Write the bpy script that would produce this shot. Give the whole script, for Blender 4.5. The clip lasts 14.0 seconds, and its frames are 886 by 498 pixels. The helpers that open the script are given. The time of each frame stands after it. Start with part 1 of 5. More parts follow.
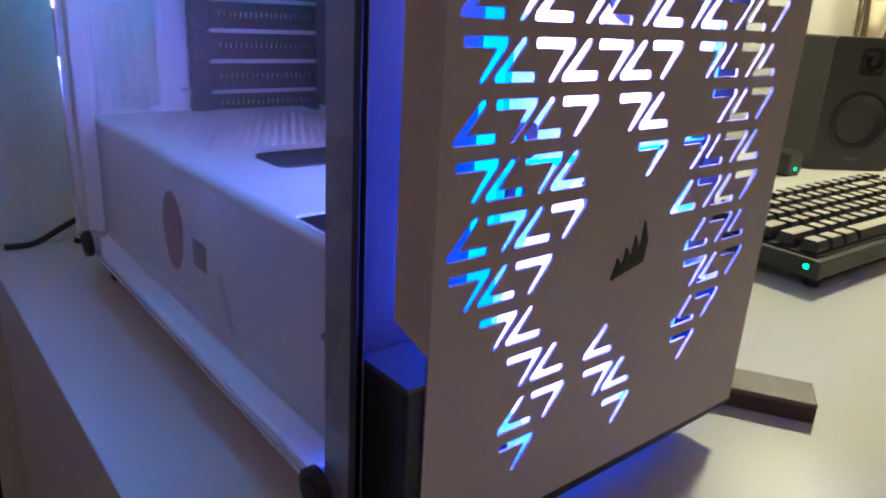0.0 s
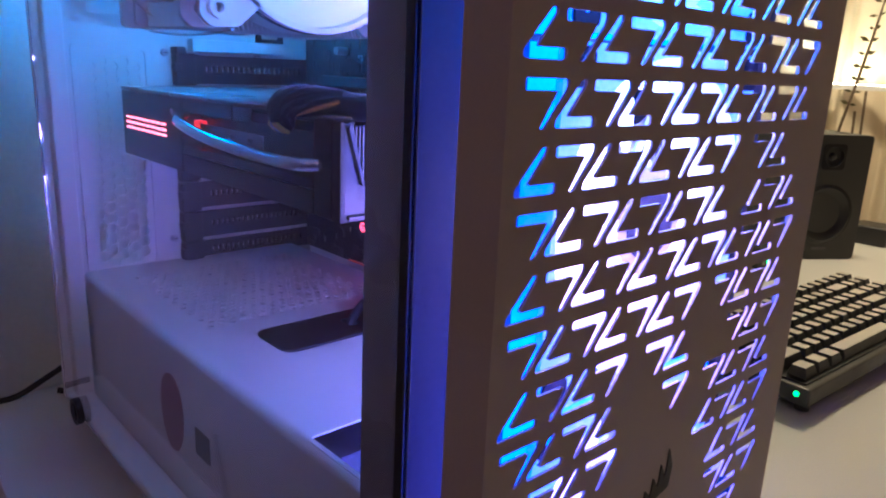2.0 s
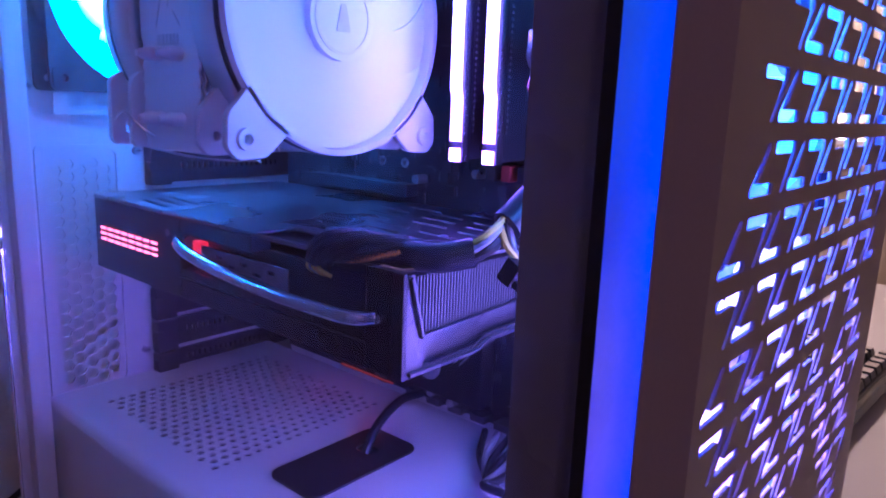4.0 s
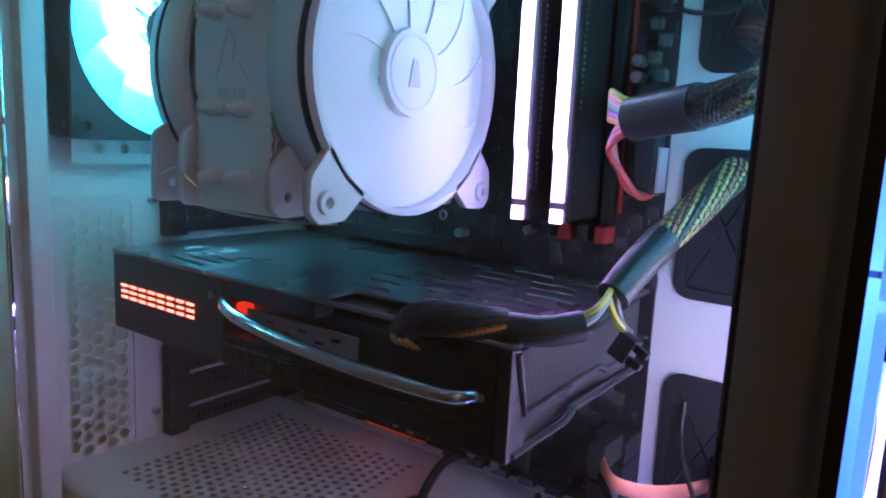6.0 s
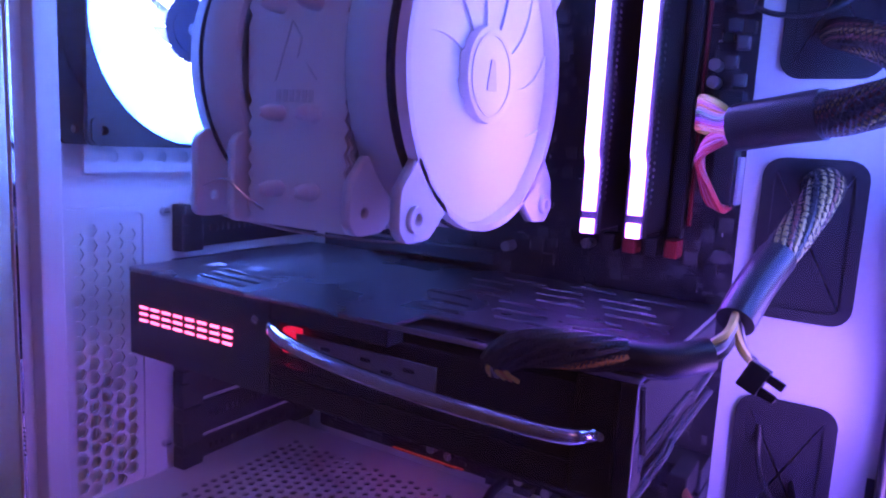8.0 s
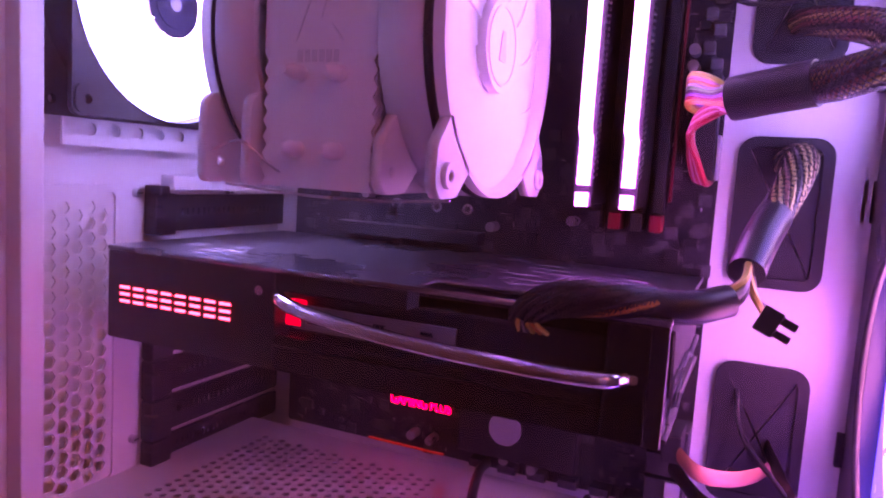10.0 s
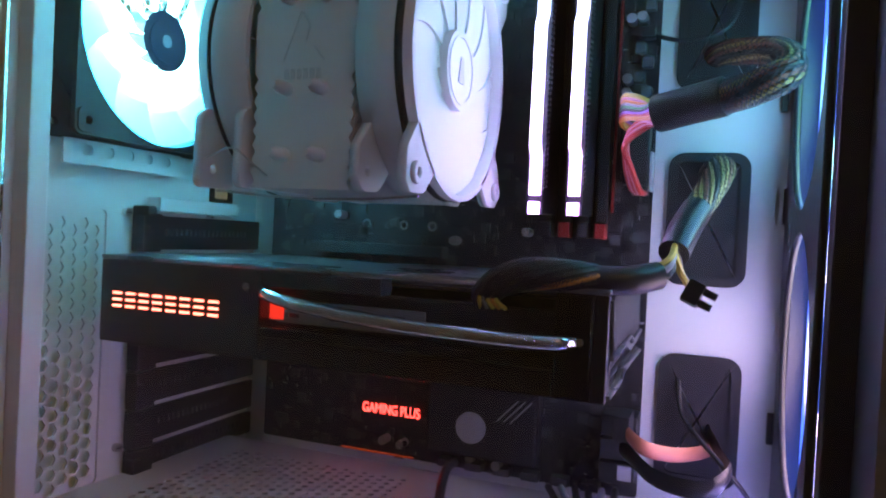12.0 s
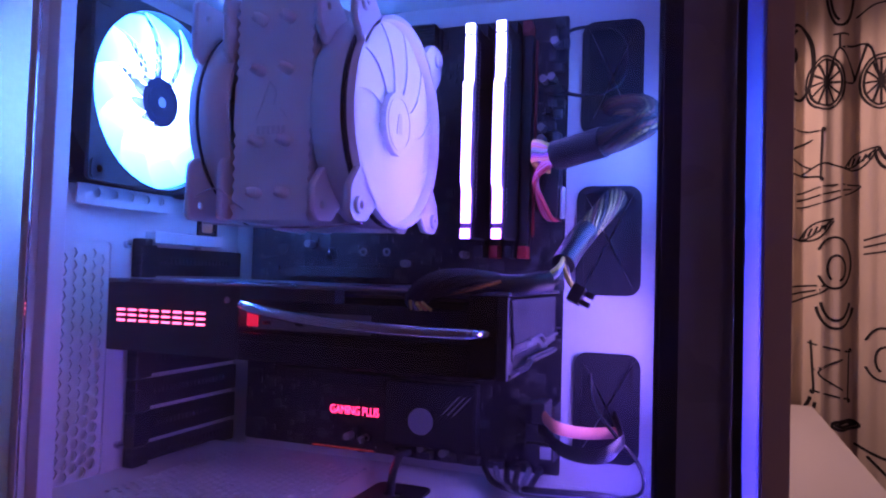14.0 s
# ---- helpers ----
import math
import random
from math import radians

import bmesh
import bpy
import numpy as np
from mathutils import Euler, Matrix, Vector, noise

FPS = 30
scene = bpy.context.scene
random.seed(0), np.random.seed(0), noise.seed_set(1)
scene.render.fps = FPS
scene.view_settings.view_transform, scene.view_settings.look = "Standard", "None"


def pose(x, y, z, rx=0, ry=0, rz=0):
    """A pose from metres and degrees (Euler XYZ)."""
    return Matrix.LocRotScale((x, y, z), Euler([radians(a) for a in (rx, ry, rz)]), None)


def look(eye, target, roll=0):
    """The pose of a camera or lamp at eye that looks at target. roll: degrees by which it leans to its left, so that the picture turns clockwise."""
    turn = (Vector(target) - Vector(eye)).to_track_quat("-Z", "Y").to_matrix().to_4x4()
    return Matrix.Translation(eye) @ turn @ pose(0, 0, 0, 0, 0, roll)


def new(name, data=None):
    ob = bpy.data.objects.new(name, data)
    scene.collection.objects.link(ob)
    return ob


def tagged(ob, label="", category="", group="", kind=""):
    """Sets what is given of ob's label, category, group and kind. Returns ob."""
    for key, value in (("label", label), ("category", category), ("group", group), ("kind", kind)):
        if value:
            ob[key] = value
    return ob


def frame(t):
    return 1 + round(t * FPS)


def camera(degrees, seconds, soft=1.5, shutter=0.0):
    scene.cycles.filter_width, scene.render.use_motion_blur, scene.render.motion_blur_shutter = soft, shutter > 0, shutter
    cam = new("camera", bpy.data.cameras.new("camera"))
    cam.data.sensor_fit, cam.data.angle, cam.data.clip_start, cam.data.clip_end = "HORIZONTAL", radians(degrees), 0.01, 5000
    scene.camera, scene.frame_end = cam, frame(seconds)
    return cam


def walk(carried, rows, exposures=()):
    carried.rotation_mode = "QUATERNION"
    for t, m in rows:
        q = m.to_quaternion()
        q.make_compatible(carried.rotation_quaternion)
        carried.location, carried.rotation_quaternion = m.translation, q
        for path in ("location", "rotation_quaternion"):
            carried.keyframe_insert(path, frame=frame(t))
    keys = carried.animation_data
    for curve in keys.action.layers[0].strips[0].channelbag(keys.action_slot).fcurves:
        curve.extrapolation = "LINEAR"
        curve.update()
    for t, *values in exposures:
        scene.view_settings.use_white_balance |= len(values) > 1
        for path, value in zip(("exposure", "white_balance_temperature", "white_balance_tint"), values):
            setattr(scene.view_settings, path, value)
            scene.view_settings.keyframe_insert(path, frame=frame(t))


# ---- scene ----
cam = camera(64.0, 14.0, soft=2.1)
METRES, EYE, TILT, LEAN, TURN = 0.464, 0.198, 0.0, 0.0, -40.0
ROWS = [
    (0.0, 0.0, 0.0, 0.0, 1.08, -18.95, -3.14),
    (0.5, -0.0029, 0.0135, 0.0265, 0.52, -17.84, -3.01),
    (1.0, -0.0109, 0.0237, 0.0624, -0.09, -16.79, -2.83),
    (1.5, -0.0307, 0.0247, 0.1083, -0.92, -15.38, -2.86),
    (2.0, -0.0507, 0.0412, 0.1354, -1.89, -14.45, -2.42),
    (2.5, -0.0691, 0.0644, 0.1649, -3.62, -13.25, -1.68),
    (3.0, -0.0952, 0.091, 0.1786, -5.66, -13.03, -1.94),
    (3.5, -0.1343, 0.1079, 0.2008, -7.5, -12.35, -2.01),
    (6.0, -0.2911, 0.1848, 0.2411, -13.81, -9.28, -2.72),
    (6.5, -0.309, 0.199, 0.2474, -14.95, -8.97, -2.61),
    (7.0, -0.3379, 0.2245, 0.2427, -16.5, -9.25, -2.68),
    (7.5, -0.3595, 0.2518, 0.2423, -16.85, -9.11, -2.76),
    (10.0, -0.4715, 0.2929, 0.1847, -25.63, -6.33, -3.59),
    (10.5, -0.4789, 0.2868, 0.1618, -25.78, -4.72, -3.07),
    (11.0, -0.496, 0.2741, 0.1515, -26.77, -2.78, -3.21),
    (11.5, -0.5006, 0.2383, 0.1415, -28.26, -1.16, -3.29),
    (12.0, -0.5108, 0.2205, 0.1271, -28.78, -0.98, -2.86),
    (12.5, -0.5148, 0.1738, 0.1193, -29.15, -0.11, -1.88),
    (13.0, -0.5358, 0.118, 0.1124, -29.79, 0.79, -2.12),
    (13.5, -0.5396, 0.0708, 0.111, -29.98, 1.57, -1.86),
    (14.0, -0.5448, 0.0435, 0.1058, -29.75, 2.17, -1.73),
]
EXPOSURES = [(0.0, 1.4, 4700, -18), (1.0, 1.05, 5300, -16), (1.5, 0.9, 5300, 4), (2.0, 0.7, 5200, -2), (3.0, 0.5, 4800, 14), (3.5, 0.45, 4600, 48), (6.0, 0.4, 13000, -45), (6.5, 0.35, 15500, -105), (7.0, 0.3, 7600, -85), (7.7, 0.15, 6000, 55),
             (9.8, 0.65, 10500, 160), (10.5, 0.65, 16500, 150), (11.0, 0.65, 19000, 120), (11.5, 0.55, 17500, 65), (12.0, 0.55, 18000, -40), (12.5, 0.55, 19000, -80), (13.0, 0.35, 12000, -55), (13.5, 0.08, 6400, 18), (14.0, 0.0, 5700, 78)]
walk(cam, [(t, pose(-0.12, -0.155, EYE, TILT, LEAN, TURN) @ pose(METRES * x, METRES * y, METRES * z, 90 + pitch, roll, yaw)) for t, x, y, z, yaw, pitch, roll in ROWS], EXPOSURES)

# ---- world and lights ----
world = bpy.data.worlds.new("room_dark")
scene.world = world
world.use_nodes = True
world.node_tree.nodes["Background"].inputs[0].default_value = (0.9, 0.75, 0.6, 1)
world.node_tree.nodes["Background"].inputs[1].default_value = 0.005


def lamp(name, kind, place, target, power, color, size):
    data = bpy.data.lights.new(name, kind)
    data.energy, data.color = power, color
    if kind == "AREA":
        data.size = size
    else:
        data.shadow_soft_size = size
    ob = new(name, data)
    ob.matrix_world = look(place, target)
    return ob


WARM = (1.0, 0.70, 0.40)
spot = lamp("desk_lamp_bulb", "SPOT", (1.0, 0.25, 0.75), (1.15, -0.2, 0.0), 11.0, WARM, 0.05)
spot.data.spot_size, spot.data.spot_blend = radians(138), 0.3
# Added pinkish fill with no known fixture, for front panel and glass border.
lamp("room_fill", "AREA", (-1.15, -1.1, 1.68), (-0.2, -0.3, 0.0), 1.6, (1.0, 0.52, 0.48), 0.5)

# ---- materials ----


def material(name, color, rough=0.5, metal=0.0, vary=0.12, fine=400.0, coarse=18.0, bump=0.0, emit=None, power=0.0, coat=0.0, random_tint=0.0):
    """A principled surface with colour drift at two scales, uneven gloss and fine relief."""
    m = bpy.data.materials.new(name)
    m.use_nodes = True
    nt = m.node_tree
    n, link = nt.nodes, nt.links.new
    b = n["Principled BSDF"]
    tc = n.new("ShaderNodeTexCoord")
    big = n.new("ShaderNodeTexNoise")
    big.inputs["Scale"].default_value, big.inputs["Detail"].default_value = coarse, 4
    small = n.new("ShaderNodeTexNoise")
    small.inputs["Scale"].default_value, small.inputs["Detail"].default_value = fine, 3
    link(tc.outputs["Object"], big.inputs["Vector"])
    link(tc.outputs["Object"], small.inputs["Vector"])
    add = n.new("ShaderNodeMath")
    add.operation = "ADD"
    link(big.outputs["Fac"], add.inputs[0])
    link(small.outputs["Fac"], add.inputs[1])
    rng = n.new("ShaderNodeMapRange")
    rng.inputs[1].default_value, rng.inputs[2].default_value = 0.6, 1.4
    rng.inputs[3].default_value, rng.inputs[4].default_value = 1 - vary, 1 + vary
    link(add.outputs[0], rng.inputs[0])
    mul = n.new("ShaderNodeMix")
    mul.data_type, mul.blend_type = "RGBA", "MULTIPLY"
    mul.inputs[0].default_value = 1.0
    mul.inputs[6].default_value = (*color, 1)
    last = rng.outputs[0]
    if random_tint:
        info = n.new("ShaderNodeObjectInfo")
        r2 = n.new("ShaderNodeMapRange")
        r2.inputs[3].default_value, r2.inputs[4].default_value = 1 - random_tint, 1 + random_tint
        link(info.outputs["Random"], r2.inputs[0])
        mm = n.new("ShaderNodeMath")
        mm.operation = "MULTIPLY"
        link(last, mm.inputs[0])
        link(r2.outputs[0], mm.inputs[1])
        last = mm.outputs[0]
    link(last, mul.inputs[7])
    link(mul.outputs[2], b.inputs["Base Color"])
    rr = n.new("ShaderNodeMapRange")
    rr.inputs[1].default_value, rr.inputs[2].default_value = 0.3, 0.7
    rr.inputs[3].default_value, rr.inputs[4].default_value = max(0.02, rough - 0.08), min(1, rough + 0.08)
    link(big.outputs["Fac"], rr.inputs[0])
    link(rr.outputs[0], b.inputs["Roughness"])
    b.inputs["Metallic"].default_value = metal
    b.inputs["Coat Weight"].default_value = coat
    if bump:
        bp = n.new("ShaderNodeBump")
        bp.inputs["Strength"].default_value, bp.inputs["Distance"].default_value = bump, 0.0006
        link(small.outputs["Fac"], bp.inputs["Height"])
        link(bp.outputs[0], b.inputs["Normal"])
    if emit:
        b.inputs["Emission Color"].default_value = (*emit, 1)
        b.inputs["Emission Strength"].default_value = power
    return m


def ramp_emitter(name, base, stops, axis, low, high, power):
    """A light-diffusing plastic lit by LEDs whose colour runs along an axis of the object (or out from its hub, axis 'R')."""
    m = material(name, base, 0.45, vary=0.05)
    nt = m.node_tree
    n, link = nt.nodes, nt.links.new
    b = n["Principled BSDF"]
    tc = n.new("ShaderNodeTexCoord")
    sep = n.new("ShaderNodeSeparateXYZ")
    link(tc.outputs["Object"], sep.inputs[0])
    if axis == "R":
        length = n.new("ShaderNodeVectorMath")
        length.operation = "LENGTH"
        link(tc.outputs["Object"], length.inputs[0])
        src = length.outputs["Value"]
    else:
        src = sep.outputs["XYZ".index(axis)]
    rng = n.new("ShaderNodeMapRange")
    rng.inputs[1].default_value, rng.inputs[2].default_value = low, high
    link(src, rng.inputs[0])
    cr = n.new("ShaderNodeValToRGB")
    while len(cr.color_ramp.elements) < len(stops):
        cr.color_ramp.elements.new(0.5)
    for e, (p, c) in zip(cr.color_ramp.elements, stops):
        e.position, e.color = p, (*c, 1)
    link(rng.outputs[0], cr.inputs[0])
    link(cr.outputs[0], b.inputs["Emission Color"])
    b.inputs["Emission Strength"].default_value = power
    return m


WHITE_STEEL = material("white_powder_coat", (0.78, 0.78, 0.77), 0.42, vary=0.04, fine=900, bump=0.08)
# White front panel, with the room light's pinkish cast put into its colour.
PANEL_WARM_TINT = material("white_panel_warm_tint", (0.72, 0.62, 0.59), 0.45, vary=0.04, fine=1200, bump=0.1)
WHITE_PLASTIC = material("white_plastic", (0.75, 0.74, 0.74), 0.4, vary=0.05)
BLACK_PLASTIC = material("black_plastic", (0.028, 0.028, 0.030), 0.42, vary=0.25, bump=0.1)
BLACK_GLOSS = material("glossy_black_plastic", (0.022, 0.022, 0.025), 0.16, vary=0.3)
SATIN_BLACK = material("satin_black_metal", (0.27, 0.27, 0.28), 0.30, metal=0.9, vary=0.15)
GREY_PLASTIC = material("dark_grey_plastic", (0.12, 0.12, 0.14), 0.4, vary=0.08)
BLACK_METAL = material("black_metal", (0.032, 0.032, 0.035), 0.35, metal=0.3, vary=0.2, bump=0.1)
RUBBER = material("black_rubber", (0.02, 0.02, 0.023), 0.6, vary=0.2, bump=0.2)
PCB = material("dark_circuit_board", (0.03, 0.029, 0.033), 0.35, vary=0.5, fine=700, coarse=90, bump=0.15)
STEEL = material("brushed_steel", (0.55, 0.55, 0.56), 0.28, metal=1.0, vary=0.1)
CHROME = material("satin_chrome", (0.62, 0.62, 0.64), 0.2, metal=1.0, vary=0.08)
GREY_PAINT = material("grey_painted_glass_border", (0.27, 0.27, 0.32), 0.3, vary=0.06)
DESK_WHITE = material("white_laminate", (0.74, 0.72, 0.68), 0.38, vary=0.04, fine=600, coarse=6, bump=0.05)
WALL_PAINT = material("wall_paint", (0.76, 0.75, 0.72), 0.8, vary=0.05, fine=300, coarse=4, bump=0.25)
# Tone of the unseen walls, set by how much light they bounce back.
BOUNCE_WALL = material("bounce_wall_tone", (0.62, 0.60, 0.58), 0.85, vary=0.06, fine=300, coarse=4, bump=0.2)
FLOOR_WOOD = material("floor_boards", (0.2, 0.13, 0.08), 0.5, vary=0.25, coarse=9)
CURTAIN_CLOTH = material("cream_cotton", (0.72, 0.62, 0.46), 0.9, vary=0.07, fine=1500, coarse=12, bump=0.4)
PRINT_BLACK = material("black_textile_print", (0.02, 0.018, 0.018), 0.85, vary=0.2)
SPEAKER_BLACK = material("black_vinyl_wrap", (0.036, 0.034, 0.034), 0.5, vary=0.2, fine=900, bump=0.3)
CONE = material("speaker_cone", (0.012, 0.012, 0.014), 0.55, vary=0.2)
# Pale colour on the top faces imitates lamp sheen on black keys.
KEYTOP_SHEEN = material("keycap_top_sheen", (0.62, 0.58, 0.5), 0.5, vary=0.05, random_tint=0.08)
WOOD_DARK = material("dark_wood", (0.09, 0.05, 0.04), 0.45, vary=0.3, coarse=60, bump=0.2)
GREEN_LED = material("green_led", (0.1, 0.6, 0.1), 0.3, emit=(0.1, 1.0, 0.15), power=2.5)
RED_GLOW = material("red_lit_lettering", (0.5, 0.05, 0.05), 0.4, emit=(1.0, 0.04, 0.09), power=6.0)
RED_GLOW_HOT = material("red_lit_badge", (0.6, 0.1, 0.1), 0.4, emit=(1.0, 0.13, 0.20), power=6.0)
RAM_GLOW = ramp_emitter("memory_light_bar_diffuser", (0.8, 0.8, 0.8), [(0, (0.34, 0.14, 0.95)), (0.5, (0.26, 0.2, 0.9)), (1, (0.18, 0.27, 0.85))], "Z", -0.07, 0.07, 30.0)
REAR_BLADE = ramp_emitter("rear_fan_blade", (0.7, 0.75, 0.8), [(0.0, (0.25, 0.5, 0.9)), (0.42, (0.10, 0.35, 0.8)), (0.58, (0.01, 0.16, 0.55)), (1.0, (0.006, 0.11, 0.42))], "R", 0.016, 0.056, 30.0)
FRONT_BLADES = [
    ramp_emitter("front_fan_blade_low", (0.75, 0.78, 0.8), [(0, (0.24, 0.16, 1.0)), (0.5, (0.20, 0.12, 1.0)), (1, (0.14, 0.10, 1.0))], "Z", -0.055, 0.055, 6.5),
    ramp_emitter("front_fan_blade_mid", (0.75, 0.78, 0.8), [(0, (0.4, 0.16, 1.0)), (0.5, (0.55, 0.36, 0.85)), (1, (0.12, 0.2, 1.0))], "Z", -0.055, 0.055, 6.5),
    ramp_emitter("front_fan_blade_top", (0.75, 0.78, 0.8), [(0, (0.08, 0.20, 1.0)), (0.5, (0.06, 0.27, 0.95)), (1, (0.04, 0.32, 0.75))], "Z", -0.055, 0.055, 6.5),
]
# Added emitters behind the front fans, to brighten the tray and shroud.
FILL_RINGS = [
    ramp_emitter("added_fill_ring_low", (0.8, 0.8, 0.8), [(0, (0.16, 0.18, 1.0)), (1, (0.30, 0.20, 1.0))], "Z", -0.055, 0.055, 21.0),
    ramp_emitter("added_fill_ring_mid", (0.8, 0.8, 0.8), [(0, (0.70, 0.40, 1.0)), (1, (0.50, 0.42, 1.0))], "Z", -0.055, 0.055, 12.0),
    ramp_emitter("added_fill_ring_top", (0.8, 0.8, 0.8), [(0, (0.28, 0.50, 0.9)), (1, (0.12, 0.55, 0.8))], "Z", -0.055, 0.055, 11.0),
]
FRONT_FRAME = material("blue_lit_translucent_fan_frame", (0.6, 0.65, 0.75), 0.45, emit=(0.02, 0.08, 1.0), power=2.8)


def glass_material():
    m = bpy.data.materials.new("tempered_glass")
    m.use_nodes = True
    b = m.node_tree.nodes["Principled BSDF"]
    b.inputs["Base Color"].default_value = (0.93, 0.95, 0.95, 1)
    b.inputs["Transmission Weight"].default_value = 1.0
    b.inputs["Roughness"].default_value = 0.0
    b.inputs["IOR"].default_value = 1.45
    return m


GLASS = glass_material()

# ---- mesh helpers ----
ORIGIN = {}


def thing(name, place, label, category, group="", kind=""):
    """An empty at the base of a thing, which carries its parts."""
    ob = new(name)
    ob.empty_display_size = 0.01
    ob.location = place
    ORIGIN[ob.name] = Vector(place)
    return tagged(ob, label, category, group, kind)


def solid(name, bm, mat, label="", category="", group="", kind="", smooth=False):
    me = bpy.data.meshes.new(name)
    bmesh.ops.recalc_face_normals(bm, faces=bm.faces)
    bm.to_mesh(me)
    bm.free()
    if smooth:
        me.shade_smooth()
        me.set_sharp_from_angle(angle=radians(35))
    me.materials.append(mat)
    return tagged(new(name, me), label, category, group, kind)


def part(name, bm, mat, parent, label="", smooth=False):
    """One mesh, built in world places, under a thing or under a part of it."""
    root = parent.parent if parent.parent else parent
    bmesh.ops.translate(bm, vec=-ORIGIN[root.name], verts=bm.verts)
    ob = solid(name, bm, mat, label, smooth=smooth)
    ob.parent = parent
    return ob


def box(x0, x1, y0, y1, z0, z1, bevel=0.0, bm=None, seg=2):
    bm = bm or bmesh.new()
    tmp = bmesh.new()
    bmesh.ops.create_cube(tmp, size=1.0)
    for v in tmp.verts:
        v.co = Vector((x0 + (v.co.x + 0.5) * (x1 - x0), y0 + (v.co.y + 0.5) * (y1 - y0), z0 + (v.co.z + 0.5) * (z1 - z0)))
    if bevel:
        bmesh.ops.bevel(tmp, geom=tmp.edges[:], offset=bevel, segments=seg, affect="EDGES", profile=0.6)
    return join(bm, tmp)


def join(bm, other, m=None):
    """Adds another bmesh to bm, moved by m, and frees it."""
    seen = {}
    for v in other.verts:
        seen[v] = bm.verts.new(m @ v.co if m else v.co)
    for f in other.faces:
        try:
            bm.faces.new([seen[v] for v in f.verts])
        except ValueError:
            pass
    other.free()
    return bm


def rod(a, b, r, r2=None, sides=16, bm=None):
    """A closed cylinder or cone from a to b."""
    bm = bm or bmesh.new()
    a, b = Vector(a), Vector(b)
    tmp = bmesh.new()
    bmesh.ops.create_cone(tmp, cap_ends=True, segments=sides, radius1=r, radius2=r if r2 is None else r2, depth=(b - a).length)
    m = Matrix.Translation((a + b) / 2) @ (b - a).to_track_quat("Z", "Y").to_matrix().to_4x4()
    return join(bm, tmp, m)


def spline(points, steps=8):
    """A smooth line through the points."""
    p = [Vector(q) for q in points]
    p = [2 * p[0] - p[1]] + p + [2 * p[-1] - p[-2]]
    out = []
    for i in range(1, len(p) - 2):
        for s in range(steps):
            t = s / steps
            a, b, c, d = p[i - 1:i + 3]
            out.append(0.5 * ((2 * b) + (c - a) * t + (2 * a - 5 * b + 4 * c - d) * t * t + (3 * b - a - 3 * c + d) * t ** 3))
    return out + [p[-2]]


def tube(points, r, sides=8, bm=None, flat=1.0, steps=8, up=(0, 0, 1)):
    """A round or flattened tube along a smooth line; r may be a list, one for each given point."""
    bm = bm or bmesh.new()
    line = spline(points, steps)
    rad = r if isinstance(r, (list, tuple)) else [r] * len(points)
    rings = []
    for i, q in enumerate(line):
        u = i / (len(line) - 1) * (len(rad) - 1)
        k = min(int(u), len(rad) - 2)
        rr = rad[k] + (rad[k + 1] - rad[k]) * (u - k)
        d = (line[min(i + 1, len(line) - 1)] - line[max(i - 1, 0)]).normalized()
        s = d.cross(Vector(up))
        s = s.normalized() if s.length > 1e-4 else d.orthogonal().normalized()
        w = s.cross(d)
        rings.append([bm.verts.new(q + s * rr * math.cos(a) + w * rr * flat * math.sin(a)) for a in (2 * math.pi * j / sides for j in range(sides))])
    for a, b in zip(rings, rings[1:]):
        for j in range(sides):
            bm.faces.new((a[j], a[(j + 1) % sides], b[(j + 1) % sides], b[j]))
    bm.faces.new(rings[0])
    bm.faces.new(rings[-1])
    return bm


def plate(outline, holes, depth, m):
    """A sheet with real holes: 2D outlines filled and given thickness, in the plane's own u, v, then moved by m."""
    cu = bpy.data.curves.new("sheet", "CURVE")
    cu.dimensions, cu.fill_mode, cu.extrude = "2D", "BOTH", depth / 2
    for ring in [outline, *holes]:
        sp = cu.splines.new("POLY")
        sp.points.add(len(ring) - 1)
        for q, (u, v) in zip(sp.points, ring):
            q.co = (u, v, 0, 1)
        sp.use_cyclic_u = True
    ob = new("sheet", cu)
    me = bpy.data.meshes.new_from_object(ob.evaluated_get(bpy.context.evaluated_depsgraph_get()))
    bpy.data.objects.remove(ob)
    bpy.data.curves.remove(cu)
    bm = bmesh.new()
    bm.from_mesh(me)
    bpy.data.meshes.remove(me)
    bmesh.ops.remove_doubles(bm, verts=bm.verts, dist=1e-6)
    bmesh.ops.transform(bm, matrix=m, verts=bm.verts)
    return bm


def rect(u0, u1, v0, v1, r=0.0, n=5):
    if not r:
        return [(u0, v0), (u1, v0), (u1, v1), (u0, v1)]
    out = []
    for cu, cv, a0 in ((u1 - r, v0 + r, -90), (u1 - r, v1 - r, 0), (u0 + r, v1 - r, 90), (u0 + r, v0 + r, 180)):
        out += [(cu + r * math.cos(radians(a0 + 90 * i / n)), cv + r * math.sin(radians(a0 + 90 * i / n))) for i in range(n + 1)]
    return out


def ring(u, v, r, n=24, start=0.0):
    return [(u + r * math.cos(start + 2 * math.pi * i / n), v + r * math.sin(start + 2 * math.pi * i / n)) for i in range(n)]


def rounded(points, r, n=3):
    """A polygon with its corners rounded."""
    out = []
    for i, q in enumerate(points):
        q, a, b = Vector(q), Vector(points[i - 1]), Vector(points[(i + 1) % len(points)])
        da, db = (a - q), (b - q)
        k = min(r, da.length * 0.45, db.length * 0.45)
        p0, p1 = q + da.normalized() * k, q + db.normalized() * k
        out += [tuple((p0 * (1 - t) ** 2 + 2 * q * t * (1 - t) + p1 * t * t)) for t in (j / n for j in range(n + 1))]
    return out


